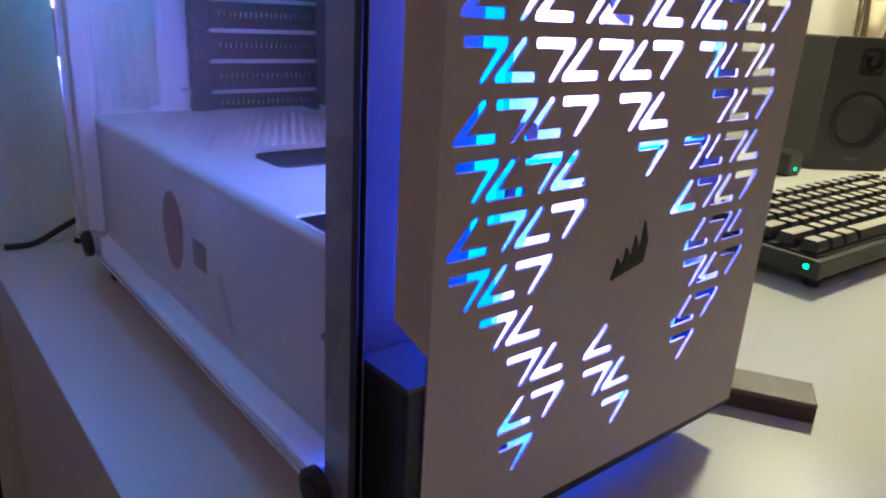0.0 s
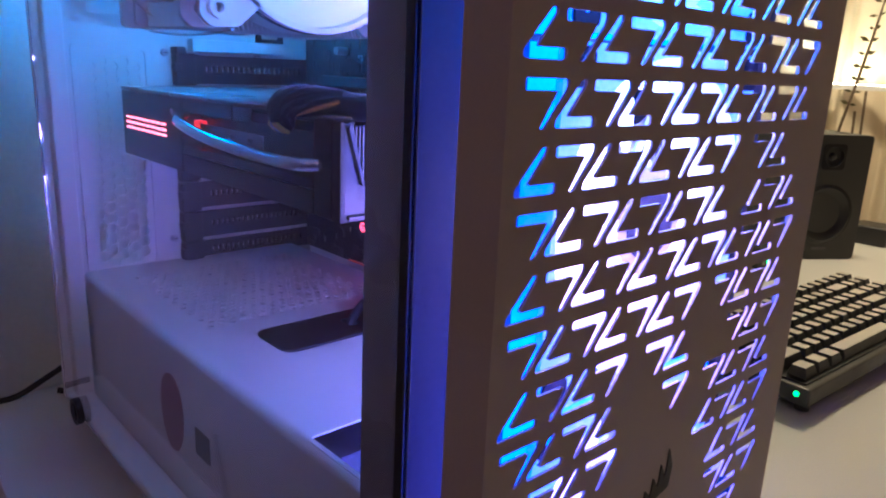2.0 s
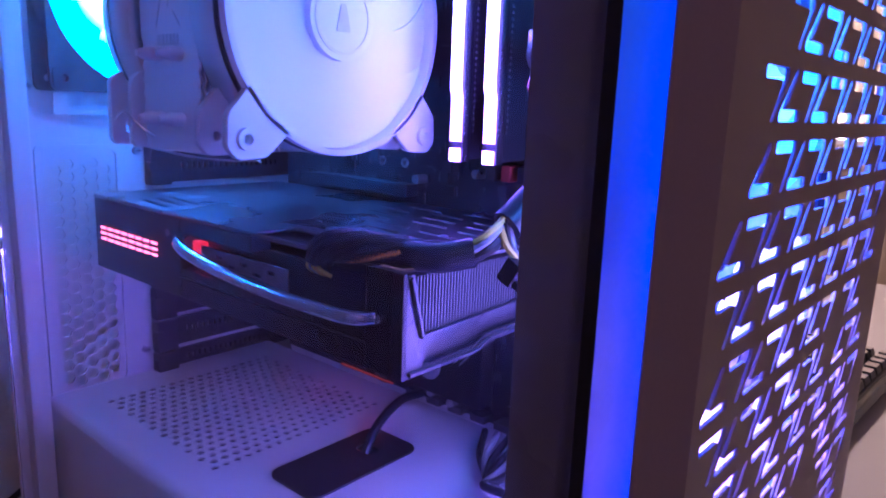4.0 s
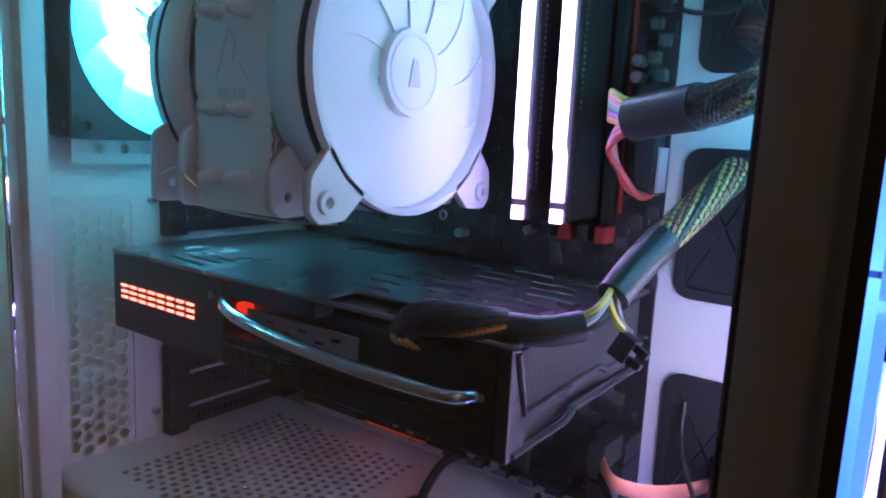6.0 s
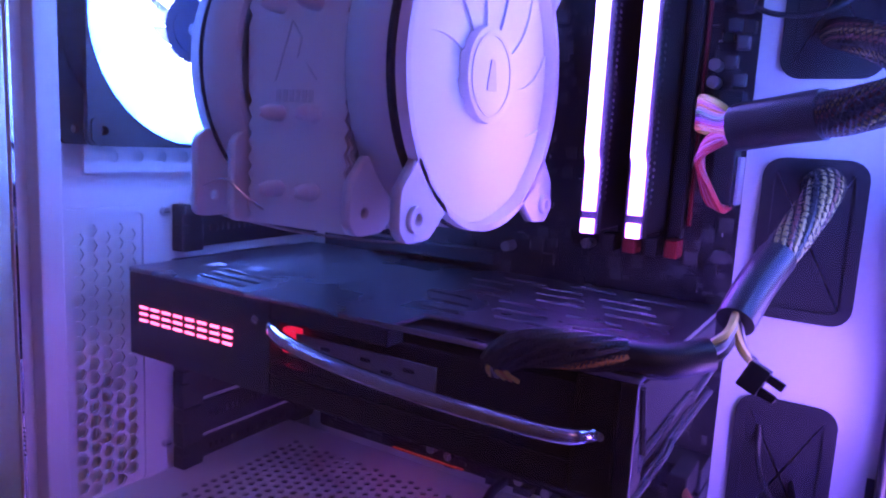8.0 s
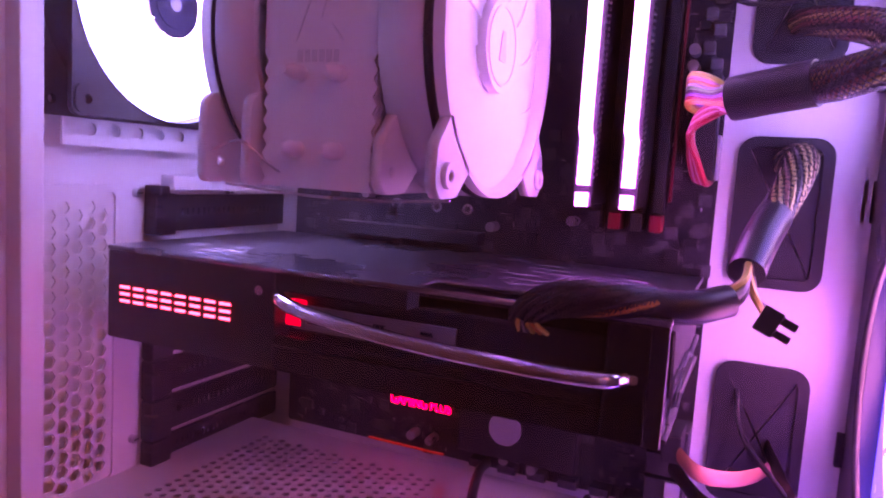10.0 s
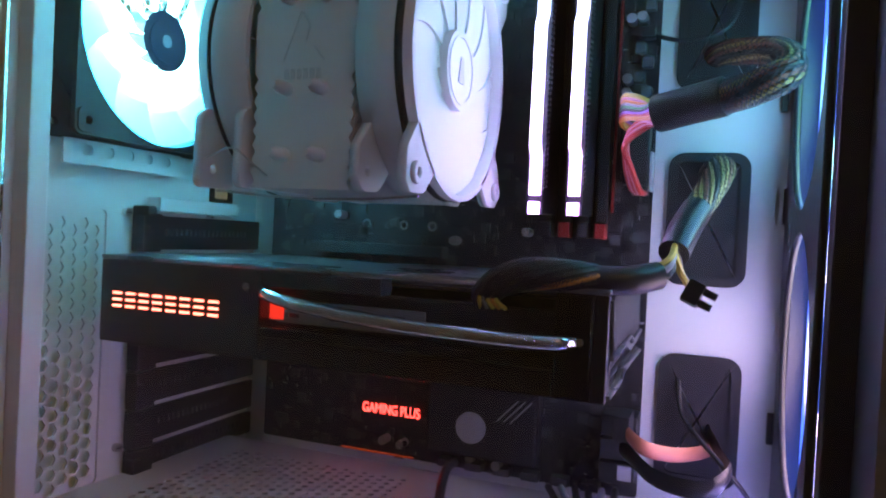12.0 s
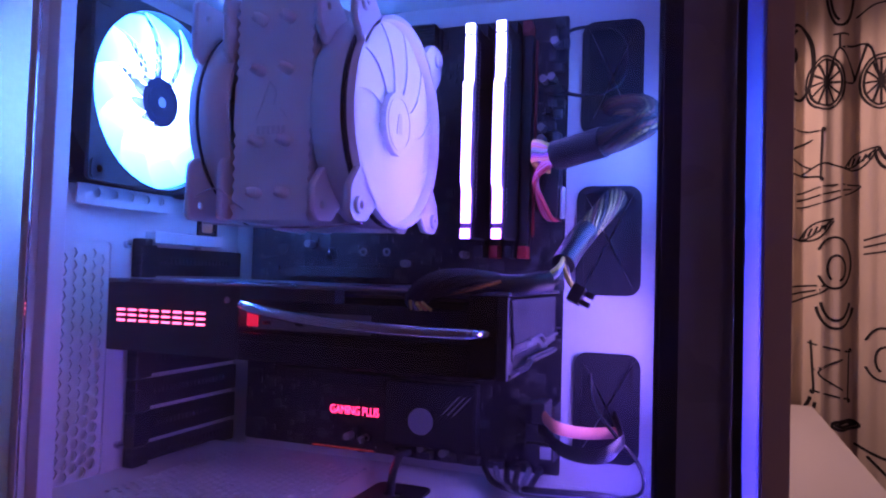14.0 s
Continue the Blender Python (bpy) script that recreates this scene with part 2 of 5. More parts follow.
FACE_Y = Matrix(((1, 0, 0, 0), (0, 0, 1, 0), (0, 1, 0, 0), (0, 0, 0, 1)))   # u, v -> x, z


def in_xz(y):
    return Matrix.Translation((0, y, 0)) @ FACE_Y


def in_yz(x):
    return Matrix.Translation((x, 0, 0)) @ Matrix(((0, 0, 1, 0), (1, 0, 0, 0), (0, 1, 0, 0), (0, 0, 0, 1)))

# ---- room ----
solid("floor", box(-2.0, 1.6, -2.4, 0.6, -0.80, -0.745), FLOOR_WOOD, "brown boarded room floor in shade", "floor", kind="structure")
solid("wall_north", box(-2.0, 1.6, 0.475, 0.575, -0.745, 1.76), WALL_PAINT, "off-white painted wall behind the desk", "wall", kind="structure")
solid("wall_east", box(1.5, 1.6, -2.3, 0.475, -0.745, 1.76), WALL_PAINT, "off-white painted wall behind the curtain", "wall", kind="structure")
solid("wall_south", box(-2.0, 1.6, -2.4, -2.3, -0.745, 1.76), BOUNCE_WALL, "unseen wall behind the viewer, toned for light bounce", "wall", kind="structure")
solid("wall_west", box(-2.0, -1.9, -2.3, 0.475, -0.745, 1.76), BOUNCE_WALL, "unseen side wall of the room, toned for light bounce", "wall", kind="structure")
solid("ceiling", box(-2.0, 1.6, -2.4, 0.575, 1.76, 1.82), WALL_PAINT, "white painted ceiling", "ceiling", kind="structure")

desk = thing("desk", (0.6, 0.14, -0.745), "long white laminate desk against the wall", "desk")
part("desktop", box(-0.0625, 1.36, -0.19, 0.465, -0.03, 0.0, 0.0012), DESK_WHITE, desk)
part("side_panel", box(-0.0595, -0.035, -0.18, 0.46, -0.745, -0.031), DESK_WHITE, desk)
part("side_panel", box(1.325, 1.350, -0.18, 0.46, -0.745, -0.031), DESK_WHITE, desk)

# ---- the computer case ----
case = thing("computer_case", (0.095, 0.19, 0.0), "white computer tower with glass side and cut-out front", "computer case")
PITCH_U, PITCH_V = 0.0275, 0.01705


def seven(u, v):
    return rounded([(u - 0.0003, v + 0.0002), (u + 0.0168, v + 0.0002), (u + 0.0168, v - 0.0022), (u + 0.0082, v - 0.0124), (u + 0.0058, v - 0.0124), (u + 0.0122, v - 0.0028), (u - 0.0003, v - 0.0028)], 0.0009)


def ell(u, v):
    return rounded([(u + 0.0240, v + 0.0002), (u + 0.0218, v + 0.0002), (u + 0.0119, v - 0.0103), (u + 0.0119, v - 0.0123), (u + 0.0284, v - 0.0123), (u + 0.0284, v - 0.0094), (u + 0.0173, v - 0.0094), (u + 0.0240, v - 0.0012)], 0.0009)


FULL = range(12)
SLOTS = {9: range(3, 12), 8: range(2, 12), 7: range(1, 12), 6: range(1, 12), 3: [0, 1, 2, 3, 4, 5, 6, 7, 9, 10], 2: [0, 1, 2, 3, 4, 5, 6, 7, 9, 10, 11], 0: [0, 1, 2, 3, 4, 5, 6, 8, 9, 10, 11],
         -1: [0, 1, 2, 3, 5, 6, 9, 10, 11], -2: [0, 1, 2, 3, 6, 8, 9, 10, 11], -3: [0, 1, 2, 3, 8, 9, 10, 11], -4: [0, 1, 2, 9, 10, 11],
         -5: [1, 2, 9, 10, 11], -6: [2, 3, 5, 9, 10], -7: [2, 3, 5, 6, 9], -8: [2, 6]}
holes = []
for row in range(-8, 14):
    v = 0.1907 + PITCH_V * row
    for s in SLOTS.get(row, FULL):
        if row % 2 == 0:
            u = 0.0063 + PITCH_U * (s // 2)
            holes.append(seven(u, v) if s % 2 == 0 else ell(u, v))
        else:
            u = 0.0200 + PITCH_U * ((s - 1) // 2)
            holes.append(seven(u, v) if s % 2 else ell(u, v))
TOP_Z = 0.445
front = part("front_panel", plate(rect(0.0, 0.192, 0.022, TOP_Z - 0.004), holes, 0.0012, Matrix.Translation((0, -0.0077, 0)) @ pose(0, 0, 0, 0, 0, -0.55) @ FACE_Y), PANEL_WARM_TINT, case, "white front panel with angular cut-out slots")


def flange(side):
    """The front panel's slanting side wing, which ends in a slanting cut above the foot block."""
    x0, x1, y0, y1 = (0.0, -0.0060, -0.0083, 0.0018) if side < 0 else (0.192, 0.1986, -0.0101, 0.0004)
    d = 0.002 if side < 0 else -0.002
    prof = [(y0, 0.0975), (y1, 0.1085), (y1, TOP_Z), (y0, TOP_Z)]
    bm = bmesh.new()
    a = [bm.verts.new((x0 + (x1 - x0) * (y - y0) / (y1 - y0), y, z)) for y, z in prof]
    b = [bm.verts.new((x0 + d + (x1 - x0) * (y - y0) / (y1 - y0), y + 0.0012, z)) for y, z in prof]
    for k in range(4):
        bm.faces.new((a[k], a[(k + 1) % 4], b[(k + 1) % 4], b[k]))
    bm.faces.new(a)
    bm.faces.new(b[::-1])
    return bm


part("side_wing", flange(-1), PANEL_WARM_TINT, front)
part("side_wing", flange(1), PANEL_WARM_TINT, front)
part("bottom_lip", box(-0.004, 0.196, -0.0085, 0.010, 0.0175, 0.0215), BLACK_PLASTIC, front, "black lower edge of the front panel")
# the emblem: plain slanting sail shapes
EMBLEM = BLACK_PLASTIC
for k in range(4):
    u, z0, z1, w = 0.0832 + 0.0046 * k, 0.1080 + 0.0010 * k, (0.1150, 0.1185, 0.1225, 0.1275)[k], 0.0037
    sail = rounded([(u - 0.0010, z0 - 0.0014), (u + w, z0), (u + w + 0.0012, (z0 + z1) / 2), (u + w * 0.45, z1), (u + w * 0.30, (z0 + z1) / 2)], 0.0006)
    part("emblem", plate(sail, [], 0.0006, in_xz(-0.0095)), EMBLEM, front, "dark sail-shaped emblem")

# body: front frame, floor, roof, rear, tray, shroud
FAN_Z = (0.088, 0.210, 0.332)
part("front_frame", plate(rect(0.0360, 0.194, 0.02, 0.44), [ring(0.100, z, 0.0565, 40) for z in FAN_Z], 0.0030, in_xz(0.0427)), BLACK_METAL, case, "black steel front frame with fan openings")
part("front_pillar", box(-0.0088, 0.0385, 0.0195, 0.0320, 0.0890, 0.44, 0.0006), GREY_PLASTIC, case, "grey front pillar behind the panel")
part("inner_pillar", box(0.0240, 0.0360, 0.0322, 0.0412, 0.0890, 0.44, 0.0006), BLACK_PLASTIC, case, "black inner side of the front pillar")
part("front_pillar", box(0.1615, 0.1975, 0.0195, 0.0405, 0.0890, 0.44, 0.0006), GREY_PLASTIC, case, "grey front pillar behind the panel")
part("foot_block", box(-0.0062, 0.0045, -0.0070, 0.0320, 0.0215, 0.0868, 0.0006), BLACK_PLASTIC, case, "black lower corner of the body")
part("foot_block", box(0.1875, 0.1980, -0.0062, 0.0405, 0.0215, 0.0868, 0.0006), BLACK_PLASTIC, case, "black lower corner of the body")
part("notch_floor", box(-0.0064, 0.0300, -0.0072, 0.0405, 0.0868, 0.0888, 0.0004), GREY_PLASTIC, case)
part("notch_floor", box(0.1650, 0.1982, -0.0064, 0.0405, 0.0868, 0.0888, 0.0004), WHITE_PLASTIC, case)
part("glass_seal", box(-0.0146, -0.0138, 0.0092, 0.0126, 0.022, 0.44, 0.0004), BLACK_PLASTIC, case, "black edge strip beside the glass")
# Recessed strip added to keep fan light off the desk.
part("skirt", box(0.002, 0.190, 0.0130, 0.0180, 0.0010, 0.0138), BLACK_PLASTIC, case, "added black strip that blocks fan light under the front")
part("bottom_panel", box(-0.005, 0.1985, 0.0128, 0.392, 0.014, 0.0195, 0.0008), WHITE_STEEL, case)
part("top_panel", box(-0.005, 0.1985, 0.0128, 0.392, 0.4405, 0.446, 0.0008), WHITE_STEEL, case)
part("side_panel", box(0.1975, 0.1990, 0.0428, 0.392, 0.0200, 0.44), WHITE_STEEL, case, "closed white steel side panel")
part("bottom_rail", box(-0.0090, 0.0060, 0.0425, 0.375, 0.0200, 0.0325, 0.003), WHITE_STEEL, case, "white rail under the glass")
part("top_rail", box(-0.0030, 0.0035, 0.0425, 0.375, 0.4300, 0.4400, 0.002), WHITE_STEEL, case)

GROMMETS = ((0.062, 0.1018, 0.3425, 0.4185), (0.0615, 0.1030, 0.2375, 0.3090), (0.0605, 0.1026, 0.1300, 0.2000))
TRAY_HOLES = [rect(a + 0.003, b - 0.003, c + 0.003, d - 0.003, 0.006) for a, b, c, d in GROMMETS]
TRAY_HOLES += [rect(y, y + 0.0016, z, z + 0.019) for z in (0.399, 0.272) for y in (0.0474, 0.0438)]
part("motherboard_tray", plate(rect(0.0428, 0.3560, 0.0200, 0.44), TRAY_HOLES, 0.0012, in_yz(0.1726)), WHITE_STEEL, case, "white steel tray with cable openings")
for a, b, c, d in GROMMETS:
    g = part("grommet", plate(rect(a, b, c, d, 0.0085), [rect(a + 0.005, b - 0.005, c + 0.005, d - 0.005, 0.004)], 0.0032, in_yz(0.1712)), RUBBER, case, "black rubber cable grommet")
    cy, cz = (a + b) / 2, (c + d) / 2
    flaps = bmesh.new()
    for tri in ([(a + 0.005, c + 0.005), (b - 0.005, c + 0.005), (cy, cz - 0.001)], [(b - 0.005, c + 0.0055), (b - 0.005, d - 0.0055), (cy + 0.0006, cz)],
                [(b - 0.005, d - 0.005), (a + 0.005, d - 0.005), (cy, cz + 0.001)], [(a + 0.005, d - 0.0055), (a + 0.005, c + 0.0055), (cy - 0.0006, cz)]):
        join(flaps, plate(tri, [], 0.0012, in_yz(0.1722)))
    part("flap", flaps, RUBBER, g)

# rear wall with fan opening, honeycomb vent and slot openings
vent = []
for i in range(5):
    for j in range(19):
        u, v = 0.0264 + i * 0.0072, 0.1200 + j * 0.0077 - (0.00385 if i % 2 else 0)
        if v < 0.2560:
            vent.append(ring(u, v, 0.0035, 6))
fan_grille = []
for i in range(-12, 13):
    for j in range(-11, 12):
        u, v = i * 0.0046, j * 0.0053 + (0.00265 if i % 2 else 0)
        if 0.019 < math.hypot(u, v) < 0.0545:
            fan_grille.append(ring(0.0770 + u, 0.3575 + v, 0.0025, 6))
slots = [rect(0.100, 0.165, z, z + 0.0120) for z in (0.1100, 0.1300, 0.1530, 0.1760, 0.1980, 0.2200, 0.2440)]
part("rear_panel", plate(rect(-0.004, 0.1972, 0.0200, 0.44), vent + fan_grille + slots + [rect(0.146, 0.168, 0.268, 0.42)], 0.0012, in_xz(0.3906)), WHITE_STEEL, case, "white perforated steel rear wall")
part("io_shield", plate(rect(0.1455, 0.1685, 0.2675, 0.4205), [rect(0.150, 0.164, z, z + 0.012, 0.001) for z in (0.275, 0.295, 0.320, 0.345, 0.372, 0.398)], 0.0010, in_xz(0.3892)), BLACK_METAL, case, "black socket shield")
part("rear_post", box(-0.0045, 0.0062, 0.366, 0.3895, 0.0290, 0.4300, 0.001), WHITE_STEEL, case, "white rear corner post")
part("vent_frame", plate(rect(0.0150, 0.0660, 0.1090, 0.2665, 0.004), [rect(0.0180, 0.0620, 0.1120, 0.2625, 0.003)], 0.0014, in_xz(0.3892)), WHITE_STEEL, case)
part("fan_ledge", plate(rect(0.0235, 0.1050, 0.2846, 0.2972, 0.001), [ring(0.0385 + 0.0138 * k, 0.2925, 0.0029, 10) for k in range(5)], 0.0010, in_xz(0.3785)), WHITE_STEEL, case, "white slotted ledge under the fan")
part("slot_bracket", box(0.0920, 0.1640, 0.3800, 0.3895, 0.2635, 0.2720, 0.0008), WHITE_STEEL, case)
for z0, z1 in ((0.1085, 0.1236), (0.1270, 0.1466), (0.1500, 0.1692), (0.1726, 0.1920), (0.2410, 0.2610)):
    zm = z0 + 0.42 * (z1 - z0)
    sl = [rect(0.104 + 0.0042 * i, 0.1060 + 0.0042 * i, zm, zm + 0.0042) for i in range(19)]
    part("slot_cover", plate(rect(0.0900, 0.1965, z0, z1, 0.0012), sl, 0.0030, in_xz(0.3875)), BLACK_METAL, case, "black perforated expansion slot cover")
    part("slot_tab", box(0.0800, 0.0945, 0.3800, 0.3890, z0 - 0.0012, z1 + 0.0012, 0.001), BLACK_METAL, case)
    part("tab_nub", box(0.0780, 0.0835, 0.3780, 0.3850, zm, zm + 0.0060, 0.001), BLACK_METAL, case)
part("slot_rail", box(0.0815, 0.0935, 0.3835, 0.3892, 0.1080, 0.1930, 0.001), BLACK_METAL, case, "black rail beside the slot covers")
part("rail_knob", box(0.0790, 0.0860, 0.3760, 0.3880, 0.2610, 0.2665, 0.0015), BLACK_METAL, case)
# screws along the rear wall and tray
for x, z in ((0.0755, 0.262), (0.0755, 0.128), (0.014, 0.300), (0.018, 0.415), (0.146, 0.262)):
    sc = part("screw", rod((x, 0.3868, z), (x, 0.3899, z), 0.0023, 0.0026, sides=12), STEEL, case)
    part("screw_slot", box(x - 0.0016, x + 0.0016, 0.3863, 0.3869, z - 0.0003, z + 0.0003), BLACK_METAL, sc)
for y, z in ((0.0480, 0.425), (0.0480, 0.330), (0.0462, 0.158)):
    part("clip", box(0.1680, 0.1720, y - 0.0022, y + 0.0012, z, z + 0.016, 0.0005), BLACK_PLASTIC, case, "small black edge clip")
# power supply shroud
SHROUD_Z = 0.112
perf = []
for i in range(19):
    for j in range(18):
        u, v = 0.0365 + j * 0.0066 + (0.0033 if i % 2 else 0), 0.242 + i * 0.0064
        if u < 0.150:
            perf.append(ring(u, v, 0.0023, 6))
cuts = [rect(0.0525, 0.1225, 0.1830, 0.2160, 0.006), rect(0.0135, 0.080, 0.055, 0.1015, 0.005)]
part("shroud_top", plate(rect(0.0155, 0.1718, 0.0440, 0.3885), perf + cuts, 0.0012, Matrix.Translation((0, 0, SHROUD_Z - 0.0006))), WHITE_STEEL, case, "white perforated power supply shroud")
part("shroud_grommet", plate(rect(0.0505, 0.1245, 0.1812, 0.2178, 0.007), [rect(0.0990, 0.1080, 0.1940, 0.2060, 0.003)], 0.0022, Matrix.Translation((0, 0, SHROUD_Z + 0.0002))), RUBBER, case, "black rubber grommet in the shroud")
bm = bmesh.new()
prof = [(0.0157 - 0.005 * math.sin(a), SHROUD_Z - 0.005 + 0.005 * math.cos(a)) for a in (i * math.pi / 16 for i in range(9))] + [(0.0107, 0.0195)]
inner = [(x + 0.0011, z - 0.0011) for x, z in prof[:-1]] + [(0.0118, 0.0195)]
loops = [[bm.verts.new((x, y, z)) for x, z in prof + inner[::-1]] for y in (0.0440, 0.3885)]
for k in range(len(loops[0])):
    k2 = (k + 1) % len(loops[0])
    bm.faces.new((loops[0][k], loops[0][k2], loops[1][k2], loops[1][k]))
part("shroud_side", bm, WHITE_STEEL, case, smooth=True)
bm = plate([(0.2365 + 0.0155 * math.sin(a), 0.0705 + 0.0215 * math.cos(a) * (1.0 if math.cos(a) > 0 else 1.15)) for a in (i * math.pi / 16 for i in range(32))], [], 0.0004, in_yz(0.0104))
part("shield_sticker", bm, material("dull_red_sticker", (0.28, 0.09, 0.1), 0.35, vary=0.15), case, "dull red shield sticker")
# Black box added below the opening to stop fan light showing through.
part("drive_cage", box(0.0200, 0.1650, 0.1080, 0.2260, 0.0197, 0.0920, 0.002), BLACK_METAL, case, "added black box that keeps the shroud opening dark")
part("square_sticker", plate(rect(0.1885, 0.2060, 0.0580, 0.0735, 0.0008), [], 0.0004, in_yz(0.0104)), material("grey_sticker", (0.13, 0.13, 0.12), 0.35, vary=0.3, fine=900), case, "small grey square sticker")

# glass side
# Strip added over the glass's rear edge to hide its bright glint.
part("rear_edge_strip", box(-0.0138, -0.0048, 0.3743, 0.3768, 0.0300, 0.4400, 0.0004), WHITE_STEEL, case)
glass = part("glass_panel", box(-0.0135, -0.0096, 0.0124, 0.3740, 0.0300, 0.4400, 0.0004, seg=1), GLASS, case, "clear tempered glass side panel")
glass.visible_shadow = False
part("painted_border", box(-0.0095, -0.0092, 0.0127, 0.0322, 0.0310, 0.4390), GREY_PAINT, glass, "grey painted front border of the glass")
for y, z in ((0.0325, 0.0320), (0.3390, 0.0345)):
    sc = part("thumbscrew", rod((-0.0175, y, z), (-0.0136, y, z), 0.0088, sides=28), BLACK_PLASTIC, case, "black round glass thumbscrew", smooth=True)
    part("screw_face", rod((-0.0181, y, z), (-0.0175, y, z), 0.0060, sides=20), RUBBER, sc)
for x in (0.012, 0.180):
    for y in (0.05, 0.355):
        part("foot", rod((x, y, 0.0), (x, y, 0.014), 0.011, 0.012, sides=20), RUBBER, case, "black rubber foot")

# ---- fans ----


def blade(count, k, r0, r1, span, depth, sweep=0.35, camber=0.0015):
    """One swept fan blade round the y axis, with thickness."""
    bm = bmesh.new()
    nr, na = 7, 6
    sheets = []
    for off in (0.0, 0.0012):
        grid = []
        for i in range(nr + 1):
            t = i / nr
            r = r0 + (r1 - r0) * t
            line = []
            for j in range(na + 1):
                s = j / na - 0.5
                a = 2 * math.pi * k / count + sweep * t * t + s * span * (1.0 + 0.10 * t)
                y = -s * depth * (1.0 - 0.25 * t) + camber * (1 - 4 * s * s) + off
                line.append(bm.verts.new((r * math.cos(a), y, r * math.sin(a))))
            grid.append(line)
        sheets.append(grid)
    for g in sheets:
        for i in range(nr):
            for j in range(na):
                bm.faces.new((g[i][j], g[i + 1][j], g[i + 1][j + 1], g[i][j + 1]))
    a, b = sheets
    for i in range(nr):
        for j in (0, na):
            bm.faces.new((a[i][j], a[i + 1][j], b[i + 1][j], b[i][j]))
    for j in range(na):
        for i in (0, nr):
            bm.faces.new((a[i][j], a[i][j + 1], b[i][j + 1], b[i][j]))
    return bm


PRINT_GREY = material("sticker_print", (0.4, 0.45, 0.5), 0.4)


def square_fan(label, frame_mat, blade_mat, hub_mat, hub_top, hub=0.0205, back=1, bore=0.0570, forward=0.0):
    """A 120 mm case fan, its axis along y."""
    f = thing("case_fan", (0, 0, 0), label, "fan", "case fans")
    corner = [ring(sx * 0.0525, sz * 0.0525, 0.0022, 10) for sx in (-1, 1) for sz in (-1, 1)]
    bm = bmesh.new()
    for y in (-0.0110, 0.0110):
        join(bm, plate(rect(-0.0597, 0.0597, -0.0597, 0.0597, 0.004), [ring(0, 0, bore, 56), *corner], 0.0030, in_xz(y)))
    join(bm, plate(ring(0, 0, 0.0592, 56), [ring(0, 0, bore, 56)], 0.0190, in_xz(0)))
    part("frame", bm, frame_mat, f)
    for k in range(11):
        bm = blade(11, k, hub - 0.0005, bore - 0.0008, 0.64, 0.011)
        bmesh.ops.translate(bm, vec=(0, forward, 0), verts=bm.verts)
        part("blade", bm, blade_mat, f, smooth=True)
    h = part("hub", rod((0, -0.0095, 0), (0, 0.0095, 0), hub, sides=36), hub_mat, f, smooth=True)
    part("hub_label", rod((0, 0.0095 * back, 0), (0, 0.0101 * back, 0), hub * 0.72, sides=30), hub_top, h, "round hub sticker")
    part("hub_mark", plate(rounded([(0.004 * math.cos(a), 0.004 * math.sin(a)) for a in (0.3, 1.4, 2.4, 3.5, 4.5, 5.5)], 0.002), [], 0.0004, in_xz(0.0104 * back)), PRINT_GREY, h)
    for k in range(4):
        a = math.pi / 4 + k * math.pi / 2
        part("strut", rod((0.018 * math.cos(a), -0.0112 * back, 0.018 * math.sin(a)), (0.0585 * math.cos(a + 0.15), -0.0112 * back, 0.0585 * math.sin(a + 0.15)), 0.0016, sides=8), frame_mat, f)
    part("motor_plate", rod((0, -0.0122 * back, 0), (0, -0.0100 * back, 0), hub + 0.001, sides=30), frame_mat, f)
    for k, c in enumerate(((-1, -1), (1, -1), (1, 1), (-1, 1))):
        part("corner_pad", plate(rect(c[0] * 0.0525 - 0.006, c[0] * 0.0525 + 0.006, c[1] * 0.0525 - 0.006, c[1] * 0.0525 + 0.006, 0.003), [ring(c[0] * 0.0525, c[1] * 0.0525, 0.0022, 10)], 0.0012, in_xz(0.0131 * back)), RUBBER, f)
    return f


HUB_BLUE = material("dark_blue_hub", (0.025, 0.035, 0.075), 0.4, vary=0.2)
for k, z in enumerate(FAN_Z):
    f = square_fan("front case fan with translucent blue-lit blades and frame", FRONT_FRAME, FRONT_BLADES[k], WHITE_PLASTIC, HUB_BLUE, back=-1)
    # Extra glowing ring and its backing, put in to light the interior.
    part("ring_back", plate(ring(0, 0, 0.0566, 48), [ring(0, 0, 0.0470, 48)], 0.0006, in_xz(0.0064)), FRONT_FRAME, f)
    part("light_ring", plate(ring(0, 0, 0.0566, 48), [ring(0, 0, 0.0470, 48)], 0.0008, in_xz(0.0073)), FILL_RINGS[k], f, "added glowing ring that brightens the case interior")
    f.matrix_basis = pose(0.100, 0.0200, z)
rear_fan = square_fan("rear case fan with brightly lit blades in black frame", BLACK_PLASTIC, REAR_BLADE, HUB_BLUE, HUB_BLUE, hub=0.0165, back=-1, bore=0.0584, forward=-0.0042)
rear_fan.matrix_basis = pose(0.0770, 0.3765, 0.3575)

# ---- motherboard ----
BX = 0.1682   # face of the board
RED_PLASTIC = material("red_plastic", (0.35, 0.03, 0.03), 0.4, vary=0.15)
COMPONENT = material("small_components", (0.085, 0.085, 0.09), 0.4, vary=0.6, fine=500, coarse=120)
SILVER_CAN = material("capacitor_can", (0.5, 0.5, 0.52), 0.3, metal=0.9, vary=0.1)
PALE_PRINT = material("pale_board_print", (0.5, 0.5, 0.52), 0.5)
board = thing("motherboard", (BX, 0.232, 0.118), "black circuit board crowded with small components", "motherboard")
part("board", plate(rect(0.1105, 0.3545, 0.1185, 0.4240, 0.002), [], 0.0016, in_yz(0.1690)), PCB, board)
